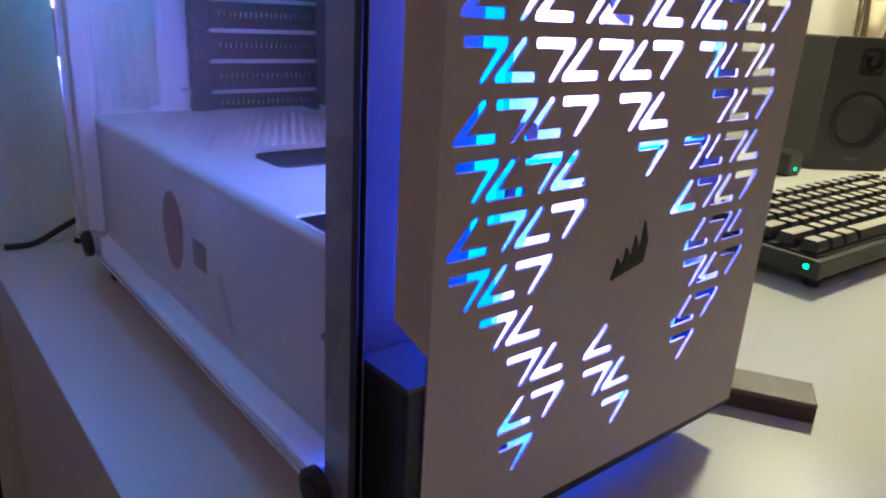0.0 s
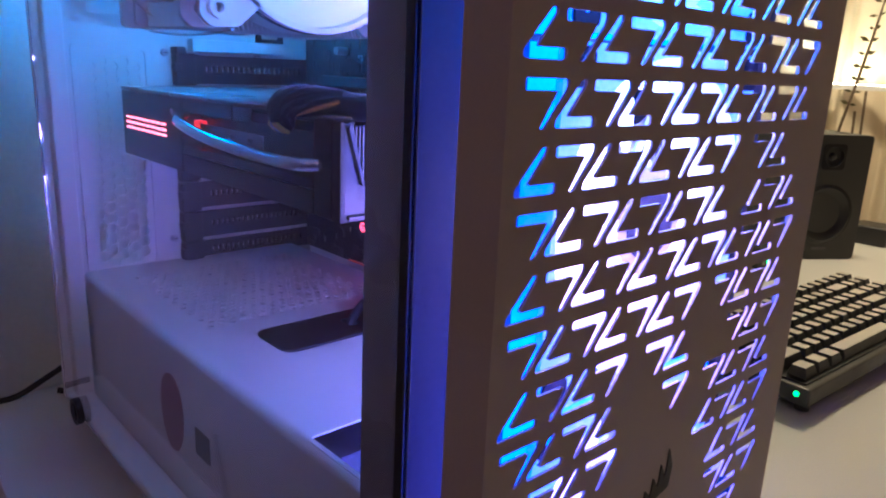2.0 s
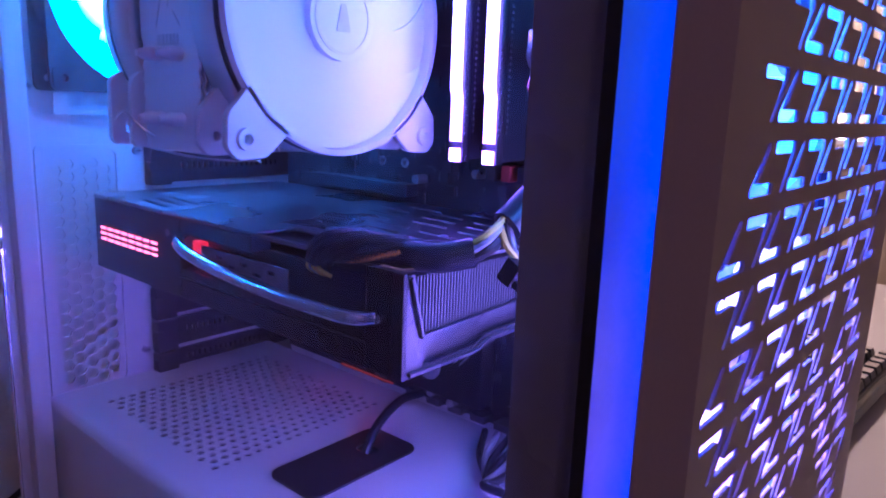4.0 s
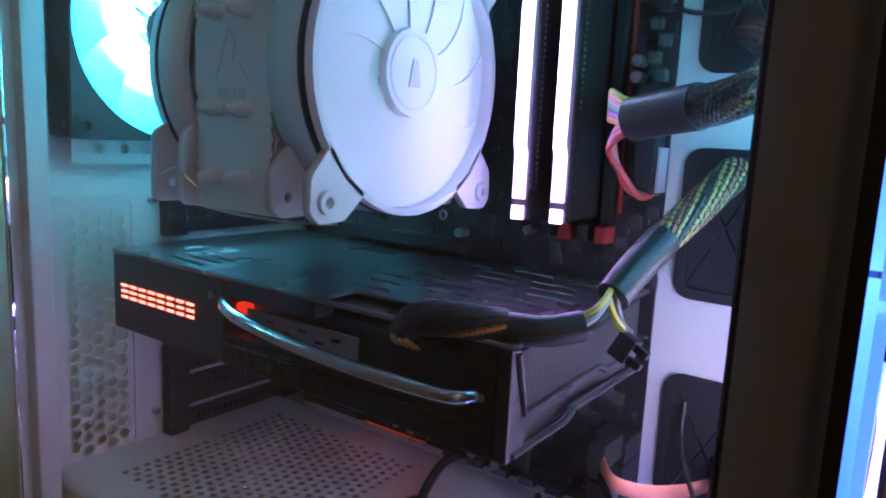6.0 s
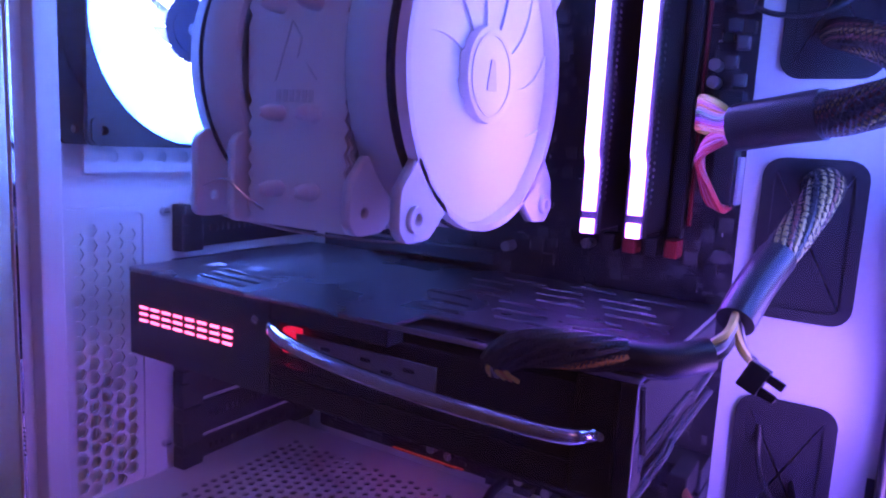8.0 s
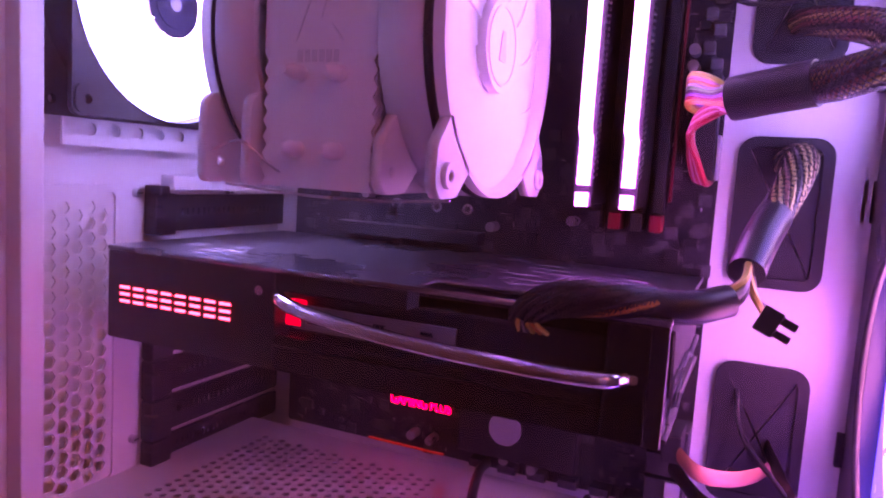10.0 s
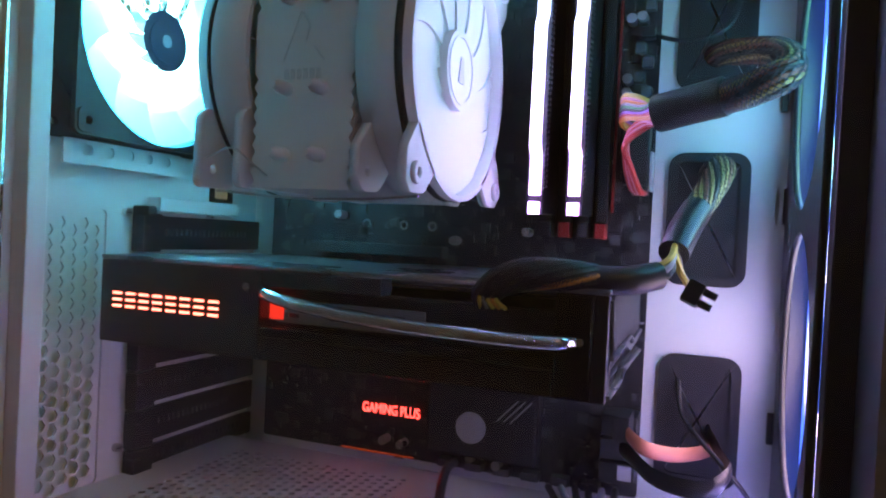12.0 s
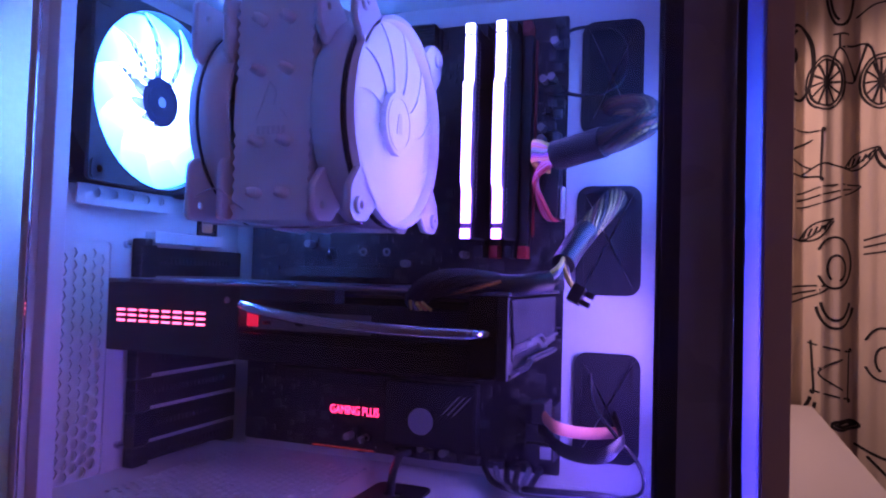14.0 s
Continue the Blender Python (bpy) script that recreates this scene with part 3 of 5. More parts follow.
for y in (0.1365, 0.1458, 0.1561, 0.1663):
    slot = part("memory_slot", box(0.1615, BX, y - 0.0028, y + 0.0028, 0.2690, 0.4110, 0.0005), BLACK_PLASTIC, board)
    for z in (0.2600, 0.4105):
        part("latch", box(0.1560, BX, y - 0.0030, y + 0.0030, z, z + 0.0085, 0.0008), RED_PLASTIC if y in (0.1365, 0.1561) else BLACK_PLASTIC, slot, "dark red slot latch")
part("slot_stripe", box(0.1650, BX, 0.1310, 0.1322, 0.2750, 0.4080), RED_PLASTIC, board, "dark red stripe along the memory slots")
for z in (0.2475, 0.2065, 0.1720):
    part("expansion_slot", box(0.1575, BX, 0.228, 0.3180, z - 0.0035, z + 0.0035, 0.0006), BLACK_PLASTIC, board)
part("power_socket", box(0.1540, BX, 0.1125, 0.1215, 0.2850, 0.3360, 0.0006), BLACK_PLASTIC, board, "black main power socket")
for k in range(11):
    z = 0.3385 + k * 0.0078
    part("choke", box(0.1625, BX, 0.1135 + 0.004 * (k % 2), 0.1190 + 0.004 * (k % 2), z, z + 0.0056, 0.0008), COMPONENT, board)
part("pale_slot", box(0.1575, BX, 0.1105, 0.1120, 0.2870, 0.3080, 0.0003), PALE_PRINT, board, "pale narrow connector")
for k, (y, z, w, h) in enumerate(((0.1150, 0.3940, 0.0040, 0.0034), (0.1215, 0.3900, 0.0030, 0.0040), (0.1160, 0.3640, 0.0036, 0.0028), (0.1230, 0.3600, 0.0022, 0.0022), (0.1285, 0.2480, 0.0034, 0.0040), (0.1200, 0.2560, 0.0030, 0.0024), (0.1170, 0.2420, 0.0036, 0.0020), (0.2010, 0.2500, 0.0030, 0.0030), (0.2480, 0.2510, 0.0036, 0.0036))):
    chip = part("chip", box(BX - 0.0022, BX, y - w, y + w, z - h, z + h, 0.0003), BLACK_PLASTIC, board)
    for j in range(5):
        part("leg", box(BX - 0.0008, BX, y - w - 0.0009, y + w + 0.0009, z - h + (j + 0.4) * h * 0.4, z - h + (j + 0.6) * h * 0.4), SILVER_CAN, chip)
rnd = random.Random(5)
CAPS = [(0.1255, 0.380), (0.1200, 0.381), (0.1262, 0.3475), (0.1262, 0.340), (0.1185, 0.405), (0.215, 0.132), (0.205, 0.128), (0.197, 0.131), (0.189, 0.126), (0.181, 0.132),
        (0.300, 0.268), (0.222, 0.255), (0.1775, 0.238), (0.178, 0.262), (0.262, 0.130), (0.250, 0.129)]
for y, z in CAPS:
    c = part("capacitor", rod((0.1585, y, z), (BX, y, z), 0.0027, sides=14), SILVER_CAN, board, "small round silver capacitor", smooth=True)
    part("cap_base", box(0.1670, BX + 0.0002, y - 0.003, y + 0.003, z - 0.003, z + 0.003), BLACK_PLASTIC, c)
for y in (0.2838, 0.2580, 0.2392):
    part("mount_ring", plate(ring(y, 0.2630, 0.0031, 20), [ring(y, 0.2630, 0.0016, 14)], 0.0012, in_yz(BX - 0.0004)), SILVER_CAN, board, "silver ring round a mounting hole")
for y0, y1, z0, z1, h in ((0.3100, 0.3500, 0.3000, 0.4200, 0.024), (0.2000, 0.3000, 0.4030, 0.4220, 0.016)):
    hs = part("heatsink", box(BX - 0.006, BX, y0, y1, z0, z1, 0.001), BLACK_METAL, board, "black finned heatsink")
    for k in range(8):
        zz = z0 + (k + 0.3) * (z1 - z0) / 8
        part("fin", box(BX - h, BX - 0.006, y0 + 0.001, y1 - 0.001, zz, zz + (z1 - z0) / 14), BLACK_METAL, hs)
# lower heat spreader with its silver badge and slanting lines
low = part("chipset_heatsink", box(0.1560, BX, 0.1650, 0.2320, 0.1290, 0.1740, 0.002), BLACK_METAL, board, "black chipset heatsink with silver badge")
part("badge", plate(rounded([(0.2041 + 0.0098 * math.cos(a), 0.1470 + 0.0098 * math.sin(a)) for a in (i * math.pi / 4 + 0.39 for i in range(8))], 0.003), [], 0.0012, in_yz(0.1556)), material("silver_badge", (0.42, 0.42, 0.45), 0.35, metal=0.4), low, "round silver badge")
for k in range(3):
    part("silver_line", plate([(0.1890 - 0.004 * k, 0.1530), (0.1880 - 0.004 * k, 0.1530), (0.1760 - 0.004 * k, 0.1660), (0.1770 - 0.004 * k, 0.1660)], [], 0.0008, in_yz(0.1558)), PALE_PRINT, low)
cu = bpy.data.curves.new("lettering", "FONT")
cu.body, cu.size, cu.extrude, cu.space_character = "GAMING PLUS", 0.0088, 0.0002, 0.98
tmp = new("lettering", cu)
me = bpy.data.meshes.new_from_object(tmp.evaluated_get(bpy.context.evaluated_depsgraph_get()))
bpy.data.objects.remove(tmp)
bm = bmesh.new()
bm.from_mesh(me)
wide = max(v.co.x for v in bm.verts)
for v in bm.verts:
    v.co = Vector((BX - 0.0010 - v.co.z, 0.2806 - v.co.x * 0.0394 / wide, 0.1442 + v.co.y))
part("lit_lettering", bm, RED_GLOW, board, "red lit lettering on the board")
part("lit_edge", box(BX - 0.002, BX - 0.0005, 0.2440, 0.2940, 0.1192, 0.1201), material("red_edge_light", (0.4, 0.05, 0.02), 0.4, emit=(1.0, 0.1, 0.02), power=0.12), board, "thin red lit line on the board edge")
for k in range(3):
    part("cable_socket", box(0.1480, BX, 0.1105, 0.1290, 0.1560 - 0.0125 * k, 0.1670 - 0.0125 * k, 0.0006), BLACK_PLASTIC, board, "black drive socket")
part("port_label", box(0.1472, 0.1479, 0.1120, 0.1190, 0.1335, 0.1410), PALE_PRINT, board)
for k in range(6):
    part("pin_header", box(0.1590, BX, 0.1300 + 0.017 * k, 0.1400 + 0.017 * k, 0.1205, 0.1250, 0.0004), COMPONENT, board)
bits = bmesh.new()
for k in range(1100):
    y, z = rnd.uniform(0.1125, 0.352), rnd.uniform(0.1205, 0.422)
    if 0.133 < y < 0.17 and z > 0.26:
        continue
    w, h, d = rnd.choice(((0.0010, 0.0006, 0.0005), (0.0018, 0.0011, 0.0008), (0.003, 0.003, 0.001), (0.0006, 0.0012, 0.0005), (0.0012, 0.0020, 0.0012)))
    box(BX - d, BX + 0.0002, y - w, y + w, z - h, z + h, bm=bits)
tagged(part("surface_components", bits, COMPONENT, board), kind="stuff")
lines = bmesh.new()
for k in range(240):
    y, z = rnd.uniform(0.1125, 0.352), rnd.uniform(0.1205, 0.422)
    w, h = rnd.choice(((0.0022, 0.00012), (0.00012, 0.0022), (0.0009, 0.0003), (0.0003, 0.0009)))
    box(BX - 0.00025, BX + 0.0002, y - w, y + w, z - h, z + h, bm=lines)
tagged(part("board_print", lines, PALE_PRINT, board), kind="stuff")

# ---- memory ----


def memory(y):
    m = thing("memory_module", (0, 0, 0), "black memory module with violet-white lit top edge", "memory module", "memory modules")
    part("spreader", box(-0.004, 0.034, -0.0038, 0.0038, -0.0680, 0.0680, 0.0008), BLACK_METAL, m)
    part("crest", plate([(-0.0042, -0.0690), (0.0042, -0.0690), (0.0042, 0.0690), (-0.0042, 0.0690)], [], 0.005, in_yz(-0.0030)), BLACK_PLASTIC, m)
    main = [(-0.0030, -0.0590), (0.0026, -0.0590), (0.0026, -0.0375), (0.0036, -0.0340), (0.0036, 0.0300), (0.0026, 0.0335), (0.0026, 0.0610), (-0.0030, 0.0610), (-0.0030, 0.0335), (-0.0020, 0.0300), (-0.0020, -0.0340), (-0.0030, -0.0375)]
    part("light_bar", plate(main, [], 0.0020, in_yz(-0.0062)), RAM_GLOW, m, "bright violet-white light bar")
    for z in (-0.0658, 0.0660):
        part("light_tip", plate(rect(-0.0028, 0.0028, z - 0.0031, z + 0.0031), [], 0.0020, in_yz(-0.0062)), RAM_GLOW, m)
    for k in range(9):
        part("vent", box(-0.0045, 0.0, -0.0040, 0.0040, -0.055 + k * 0.0135, -0.053 + k * 0.0135), BLACK_GLOSS, m)
    # Small grey studs imitate the dotted reflections on the spreader's holes.
    studs = bmesh.new()
    for k in range(40):
        z = -0.0560 + 0.0029 * k
        box(-0.0052, -0.0030, -0.0048, -0.0040, z, z + 0.0013, bm=studs)
        box(0.0020, 0.0036, -0.0046, -0.0038, z + 0.0014, z + 0.0026, bm=studs)
    tagged(part("hole_glint_studs", studs, COMPONENT, m, "fine row of studs standing for glints on the spreader's holes"), kind="stuff")
    m.matrix_basis = pose(0.1330, y, 0.3402)


memory(0.1663)
memory(0.1458)

# ---- graphics card ----
gpu = thing("graphics_card", (0.10, 0.238, 0.196), "black graphics card with chrome bar and red lit badge", "graphics card")
part("shroud", box(0.0480, 0.1560, 0.1170, 0.3630, 0.1975, 0.2300, 0.0015), BLACK_PLASTIC, gpu)
part("badge_panel", box(0.0365, 0.0480, 0.2690, 0.3640, 0.1965, 0.2378, 0.0012), BLACK_PLASTIC, gpu, "black side panel with the badge")
part("end_frame", box(0.0365, 0.0388, 0.1125, 0.1182, 0.1965, 0.2378, 0.0006), BLACK_PLASTIC, gpu)
part("end_panel", box(0.0365, 0.0480, 0.1180, 0.1330, 0.1965, 0.2378, 0.0012), BLACK_GLOSS, gpu, "glossy black end of the side")
part("lower_strip", box(0.0368, 0.0480, 0.1330, 0.2690, 0.1965, 0.2120, 0.0010), BLACK_GLOSS, gpu)
part("upper_strip", box(0.0370, 0.0480, 0.2080, 0.2690, 0.2300, 0.2378, 0.0010), BLACK_PLASTIC, gpu)
part("seam_line", box(0.0360, 0.0368, 0.1330, 0.2690, 0.2070, 0.2076), BLACK_METAL, gpu)
strip = plate(rect(0.1900, 0.2640, 0.2140, 0.2245), [rect(0.2580 - 0.0105 * k - 0.006, 0.2580 - 0.0105 * k, 0.2165 + (k % 2) * 0.003, 0.2185 + (k % 2) * 0.003) for k in range(6)], 0.0010, in_yz(0.0440))
part("grey_bracket", strip, material("grey_metal_bracket", (0.28, 0.28, 0.3), 0.4, metal=0.5), gpu, "pale grey slotted bracket inside the card")
part("red_insert", box(0.0430, 0.0478, 0.2600, 0.2680, 0.2150, 0.2260, 0.001), material("red_lit_plastic", (0.5, 0.03, 0.04), 0.4, emit=(1.0, 0.03, 0.05), power=0.7), gpu, "red lit plastic insert")
slits = []
for i in range(7):
    for j in range(3):
        x, y = 0.066 + 0.0135 * i + 0.005 * (j % 2), 0.124 + 0.034 * j + 0.006 * (i % 3)
        slits.append([(x, y), (x + 0.0045, y + 0.002), (x + 0.0060, y + 0.012), (x + 0.0045, y + 0.014), (x + 0.0060, y + 0.026), (x + 0.0025, y + 0.025), (x + 0.0020, y + 0.012)])
slits += [[(0.042 + 0.0085 * i, 0.292), (0.0465 + 0.0085 * i, 0.292), (0.0505 + 0.0085 * i, 0.328), (0.046 + 0.0085 * i, 0.328)] for i in range(3)]
part("backplate", plate([(0.0366, 0.1125), (0.1660, 0.1125), (0.1660, 0.3640), (0.0366, 0.3640)], slits + [rect(0.0380, 0.0600, 0.1560, 0.2060)], 0.0020, Matrix.Translation((0, 0, 0.2389))), SATIN_BLACK, gpu, "black metal backplate with slanted slits")
part("circuit_board", box(0.0500, 0.1680, 0.1180, 0.3630, 0.2340, 0.2355), PCB, gpu)
for k, (y, x) in enumerate(((0.345, 0.065), (0.322, 0.072))):
    part("pale_mark", box(x, x + 0.010, y - 0.008, y, 0.23995, 0.2401), PALE_PRINT, gpu)
part("chrome_bar", tube([(0.0400, 0.2700, 0.2290), (0.0320, 0.2620, 0.2275), (0.0275, 0.2480, 0.2255), (0.0260, 0.2220, 0.2225), (0.0258, 0.1900, 0.2203), (0.0262, 0.1600, 0.2193), (0.0280, 0.1330, 0.2192), (0.0350, 0.1255, 0.2192)], 0.0029, sides=14), CHROME, gpu, "curved satin chrome bar", smooth=True)
part("bar_screw", rod((0.0335, 0.2745, 0.2300), (0.0368, 0.2745, 0.2300), 0.0020, sides=12), STEEL, gpu)
part("bar_screw", rod((0.0335, 0.1225, 0.2195), (0.0368, 0.1225, 0.2195), 0.0016, sides=12), STEEL, gpu)
# lit badge: a row of plain glowing strokes
for k in range(8):
    y0, z0 = 0.3555 - 0.00835 * k, 0.2143
    mark = bmesh.new()
    for j, (w, lift) in enumerate(((0.0056, 0.0), (0.0056, 0.0032), (0.0056, 0.0064))):
        box(0.0360, 0.0366, y0 - w, y0, z0 + lift, z0 + lift + 0.0011, bm=mark)
    part("badge_mark", mark, RED_GLOW_HOT, gpu, "plain red lit badge mark")
# open end with cooling fins and angular grey trim
FIN_GREY = material("dull_aluminium", (0.17, 0.17, 0.18), 0.45, metal=0.6, vary=0.1)
for k in range(62):
    x = 0.0440 + 0.0018 * k
    part("cooling_fin", box(x, x + 0.0006, 0.1128, 0.1175, 0.2110, 0.2360), FIN_GREY, gpu)
TRIM = material("grey_bevel_trim", (0.085, 0.085, 0.092), 0.3, metal=0.4)
for a, b in (((0.0400, 0.236), (0.0470, 0.212)), ((0.0470, 0.2125), (0.1100, 0.2145)), ((0.1100, 0.2145), (0.1200, 0.2110)), ((0.1200, 0.2110), (0.1560, 0.2125)),
             ((0.0400, 0.1985), (0.0800, 0.1985)), ((0.0800, 0.1985), (0.0900, 0.2020)), ((0.0900, 0.2020), (0.1560, 0.2020))):
    part("end_trim", rod((a[0], 0.1120, a[1]), (b[0], 0.1120, b[1]), 0.0011, sides=6), TRIM, gpu, "grey bevelled trim")
part("end_plate", plate([(0.0388, 0.2370), (0.0425, 0.2370), (0.0490, 0.2110), (0.1080, 0.2130), (0.1200, 0.2090), (0.1560, 0.2110), (0.1560, 0.2080), (0.1200, 0.2060), (0.1080, 0.2100), (0.0520, 0.2080), (0.0480, 0.2000), (0.0800, 0.2000), (0.0880, 0.2040), (0.1560, 0.2040), (0.1560, 0.2000), (0.0900, 0.2000), (0.0800, 0.1968), (0.0388, 0.1968)], [], 0.0016, in_xz(0.1135)), TRIM, gpu)
part("mount_bracket", box(0.0780, 0.1680, 0.3845, 0.3872, 0.1960, 0.2360, 0.0006), STEEL, gpu, "steel mounting bracket")
part("bracket_arm", box(0.1000, 0.1500, 0.3640, 0.3846, 0.2000, 0.2320), BLACK_METAL, gpu)
part("card_edge", box(0.1560, 0.1660, 0.2300, 0.3180, 0.2040, 0.2090), PCB, gpu)

# ---- processor cooler ----
cooler = thing("processor_cooler", (0.085, 0.24, 0.27), "white tower cooler with heat pipes and two fans", "cooler")
CX, CZ = 0.0755, 0.3345
zig = []
for side in (1, -1):
    n = 40
    pts = [(0.0, 0.2740 + (0.1225) * i / n) for i in range(n + 1)]
    for i, (_, z) in enumerate(pts if side > 0 else pts[::-1]):
        wave = 0.0019 if (abs(i - n / 2) > 4.5 and i % 2) else 0.0
        zig.append(((0.2155 + wave) if side < 0 else (0.2640 - wave), z))
for k in range(40):
    x = 0.0225 + k * 0.0026
    part("fin", plate(zig, [], 0.0007, in_yz(x)), WHITE_PLASTIC, cooler)
part("top_plate", plate(zig, [], 0.0014, in_yz(0.0200)), WHITE_PLASTIC, cooler, "white top fin with embossed mark")
EMBOSS = material("embossed_grey", (0.60, 0.60, 0.61), 0.4)
for a, b in (((0.2500, 0.3270), (0.2420, 0.3480)), ((0.2420, 0.3480), (0.2375, 0.3420)), ((0.2375, 0.3420), (0.2395, 0.3350)), ((0.2350, 0.3330), (0.2300, 0.3270))):
    part("mark_line", rod((0.0192, a[0], a[1]), (0.0192, b[0], b[1]), 0.0004, sides=6), EMBOSS, cooler)
for k in range(6):
    part("mark_bar", box(0.0189, 0.0195, 0.2316 + 0.0031 * k, 0.2337 + 0.0031 * k, 0.3195, 0.3240), EMBOSS, cooler)
for y in (0.2305, 0.2475):
    for z in (0.2880, 0.3155, 0.3535, 0.3810):
        hp = part("heat_pipe", rod((0.0135, y, z), (0.1300, y, z), 0.0030, sides=16), WHITE_PLASTIC, cooler, smooth=True)
        part("pipe_tip", rod((0.0085, y, z), (0.0135, y, z), 0.0014, 0.0030, sides=16), WHITE_PLASTIC, hp, smooth=True)
part("base", box(0.1450, 0.1620, 0.2180, 0.2620, 0.3150, 0.3550, 0.001), STEEL, cooler, "steel contact base")
for z in (0.311, 0.357):
    part("pipe_bend", tube([(0.128, 0.2305, z), (0.142, 0.236, z * 0.6 + 0.1338), (0.152, 0.24, 0.3345)], 0.003), STEEL, cooler, smooth=True)


SLIM_EAR = ((0.0500, 0.0310), (0.0602, 0.0425), (0.0608, 0.0560), (0.0560, 0.0608), (0.0425, 0.0602), (0.0310, 0.0500), (0.0425, 0.0420))
BROAD_EAR = ((0.0530, 0.0250), (0.0605, 0.0290), (0.0608, 0.0585), (0.0585, 0.0608), (0.0240, 0.0605), (0.0210, 0.0560), (0.0390, 0.0450))


def cooler_fan(y0, y1, front):
    """A round-framed cooler fan between y0 and y1, with four eared corners."""
    mid, face = (y0 + y1) / 2, y0 if front else y1
    sgn = -1 if front else 1
    fr = part("fan_ring", plate(ring(CX, CZ, 0.0608, 64), [ring(CX, CZ, 0.0582, 64)], y1 - y0, in_xz(mid)), WHITE_PLASTIC, cooler, "white round fan frame")
    # Dark ring drawn in for the shade in the gap behind the frame.
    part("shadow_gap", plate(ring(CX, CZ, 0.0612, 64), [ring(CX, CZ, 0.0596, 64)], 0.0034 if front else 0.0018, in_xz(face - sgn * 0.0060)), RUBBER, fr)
    for sx in (-1, 1):
        for sz in (-1, 1):
            cx, cz = CX + sx * 0.0525, CZ + sz * 0.0525
            ear = rounded([(CX + sx * a, CZ + sz * c) for a, c in (SLIM_EAR if front else BROAD_EAR)], 0.0022 if front else 0.004)
            for yy in (face, y1 if front else y0):
                part("ear", plate(ear, [ring(cx, cz, 0.0022, 16)], 0.0042, in_xz(yy - sgn * 0.0021 if yy == face else yy + sgn * 0.0021)), WHITE_PLASTIC, fr)
            part("boss", plate(ring(cx, cz, 0.0046, 20), [ring(cx, cz, 0.0023, 16)], 0.0030, in_xz(face + sgn * 0.0006)), WHITE_PLASTIC, fr)
    for k in range(11):
        bm = blade(11, k, 0.0180, 0.0577, 0.86, 0.0016, camber=0.0002)
        bmesh.ops.translate(bm, vec=(CX, mid + sgn * 0.0065, CZ), verts=bm.verts)
        part("blade", bm, BLADE_WHITE, fr, smooth=True)
    hub = rod((CX, mid - 0.0105, CZ), (CX, mid + 0.0105, CZ), 0.0185, sides=40)
    bmesh.ops.bevel(hub, geom=[e for e in hub.edges if abs(e.verts[0].co.y - e.verts[1].co.y) < 1e-5], offset=0.0022, segments=3, affect="EDGES")
    part("hub", hub, BLADE_WHITE, fr, smooth=True)
    part("hub_rim", plate(ring(CX, CZ, 0.0160, 36), [ring(CX, CZ, 0.0148, 36)], 0.0006, in_xz(mid + sgn * 0.0106)), WHITE_PLASTIC, fr)
    part("hub_mark", plate(rounded([(CX - 0.004, CZ - 0.006), (CX + 0.004, CZ - 0.006), (CX + 0.0015, CZ + 0.006), (CX - 0.0015, CZ + 0.006)], 0.001), [], 0.0004, in_xz(mid + sgn * 0.0107)), EMBOSS, fr)


BLADE_WHITE = material("white_fan_blade", (0.82, 0.82, 0.82), 0.35, vary=0.03)
cooler_fan(0.1890, 0.2140, True)
cooler_fan(0.2660, 0.2910, False)
for y, z in ((0.2625, 0.2790),):
    s = 1 if y > 0.24 else -1
    part("wire_clip", tube([(0.0150, y + s * 0.0220, 0.2860), (0.0120, y + s * 0.006, 0.2900), (0.0150, y - s * 0.0020, 0.2840), (0.0185, y - s * 0.0060, 0.2800), (0.0205, y - s * 0.0075, 0.2790)], 0.0005, sides=6), STEEL, cooler, "thin steel fan clip", smooth=True)
part("wire_clip", tube([(0.0300, 0.2900, 0.2730), (0.0300, 0.2500, 0.2708), (0.0300, 0.2150, 0.2712), (0.0300, 0.1900, 0.2730)], 0.0006, sides=6), STEEL, cooler, smooth=True)

# ---- cables in the case ----
BRAID = material("black_braided_sleeve", (0.03, 0.03, 0.032), 0.5, vary=0.7, fine=1500, coarse=300, bump=0.9)
SLEEVE = material("black_shrink_tube", (0.03, 0.03, 0.033), 0.35, vary=0.15)
WIRES = [material("cable_" + n, c, 0.4, vary=0.05) for n, c in (("red", (0.6, 0.06, 0.05)), ("orange", (0.75, 0.3, 0.06)), ("yellow", (0.75, 0.6, 0.12)), ("violet", (0.35, 0.12, 0.5)), ("grey", (0.35, 0.36, 0.38)), ("green", (0.08, 0.4, 0.12)), ("pink", (0.75, 0.3, 0.35)), ("black", (0.03, 0.03, 0.03)))]

TAN = material("cable_tan", (0.42, 0.28, 0.09), 0.45, vary=0.1)
DULL_RED = material("cable_dull_red", (0.30, 0.09, 0.06), 0.45, vary=0.1)


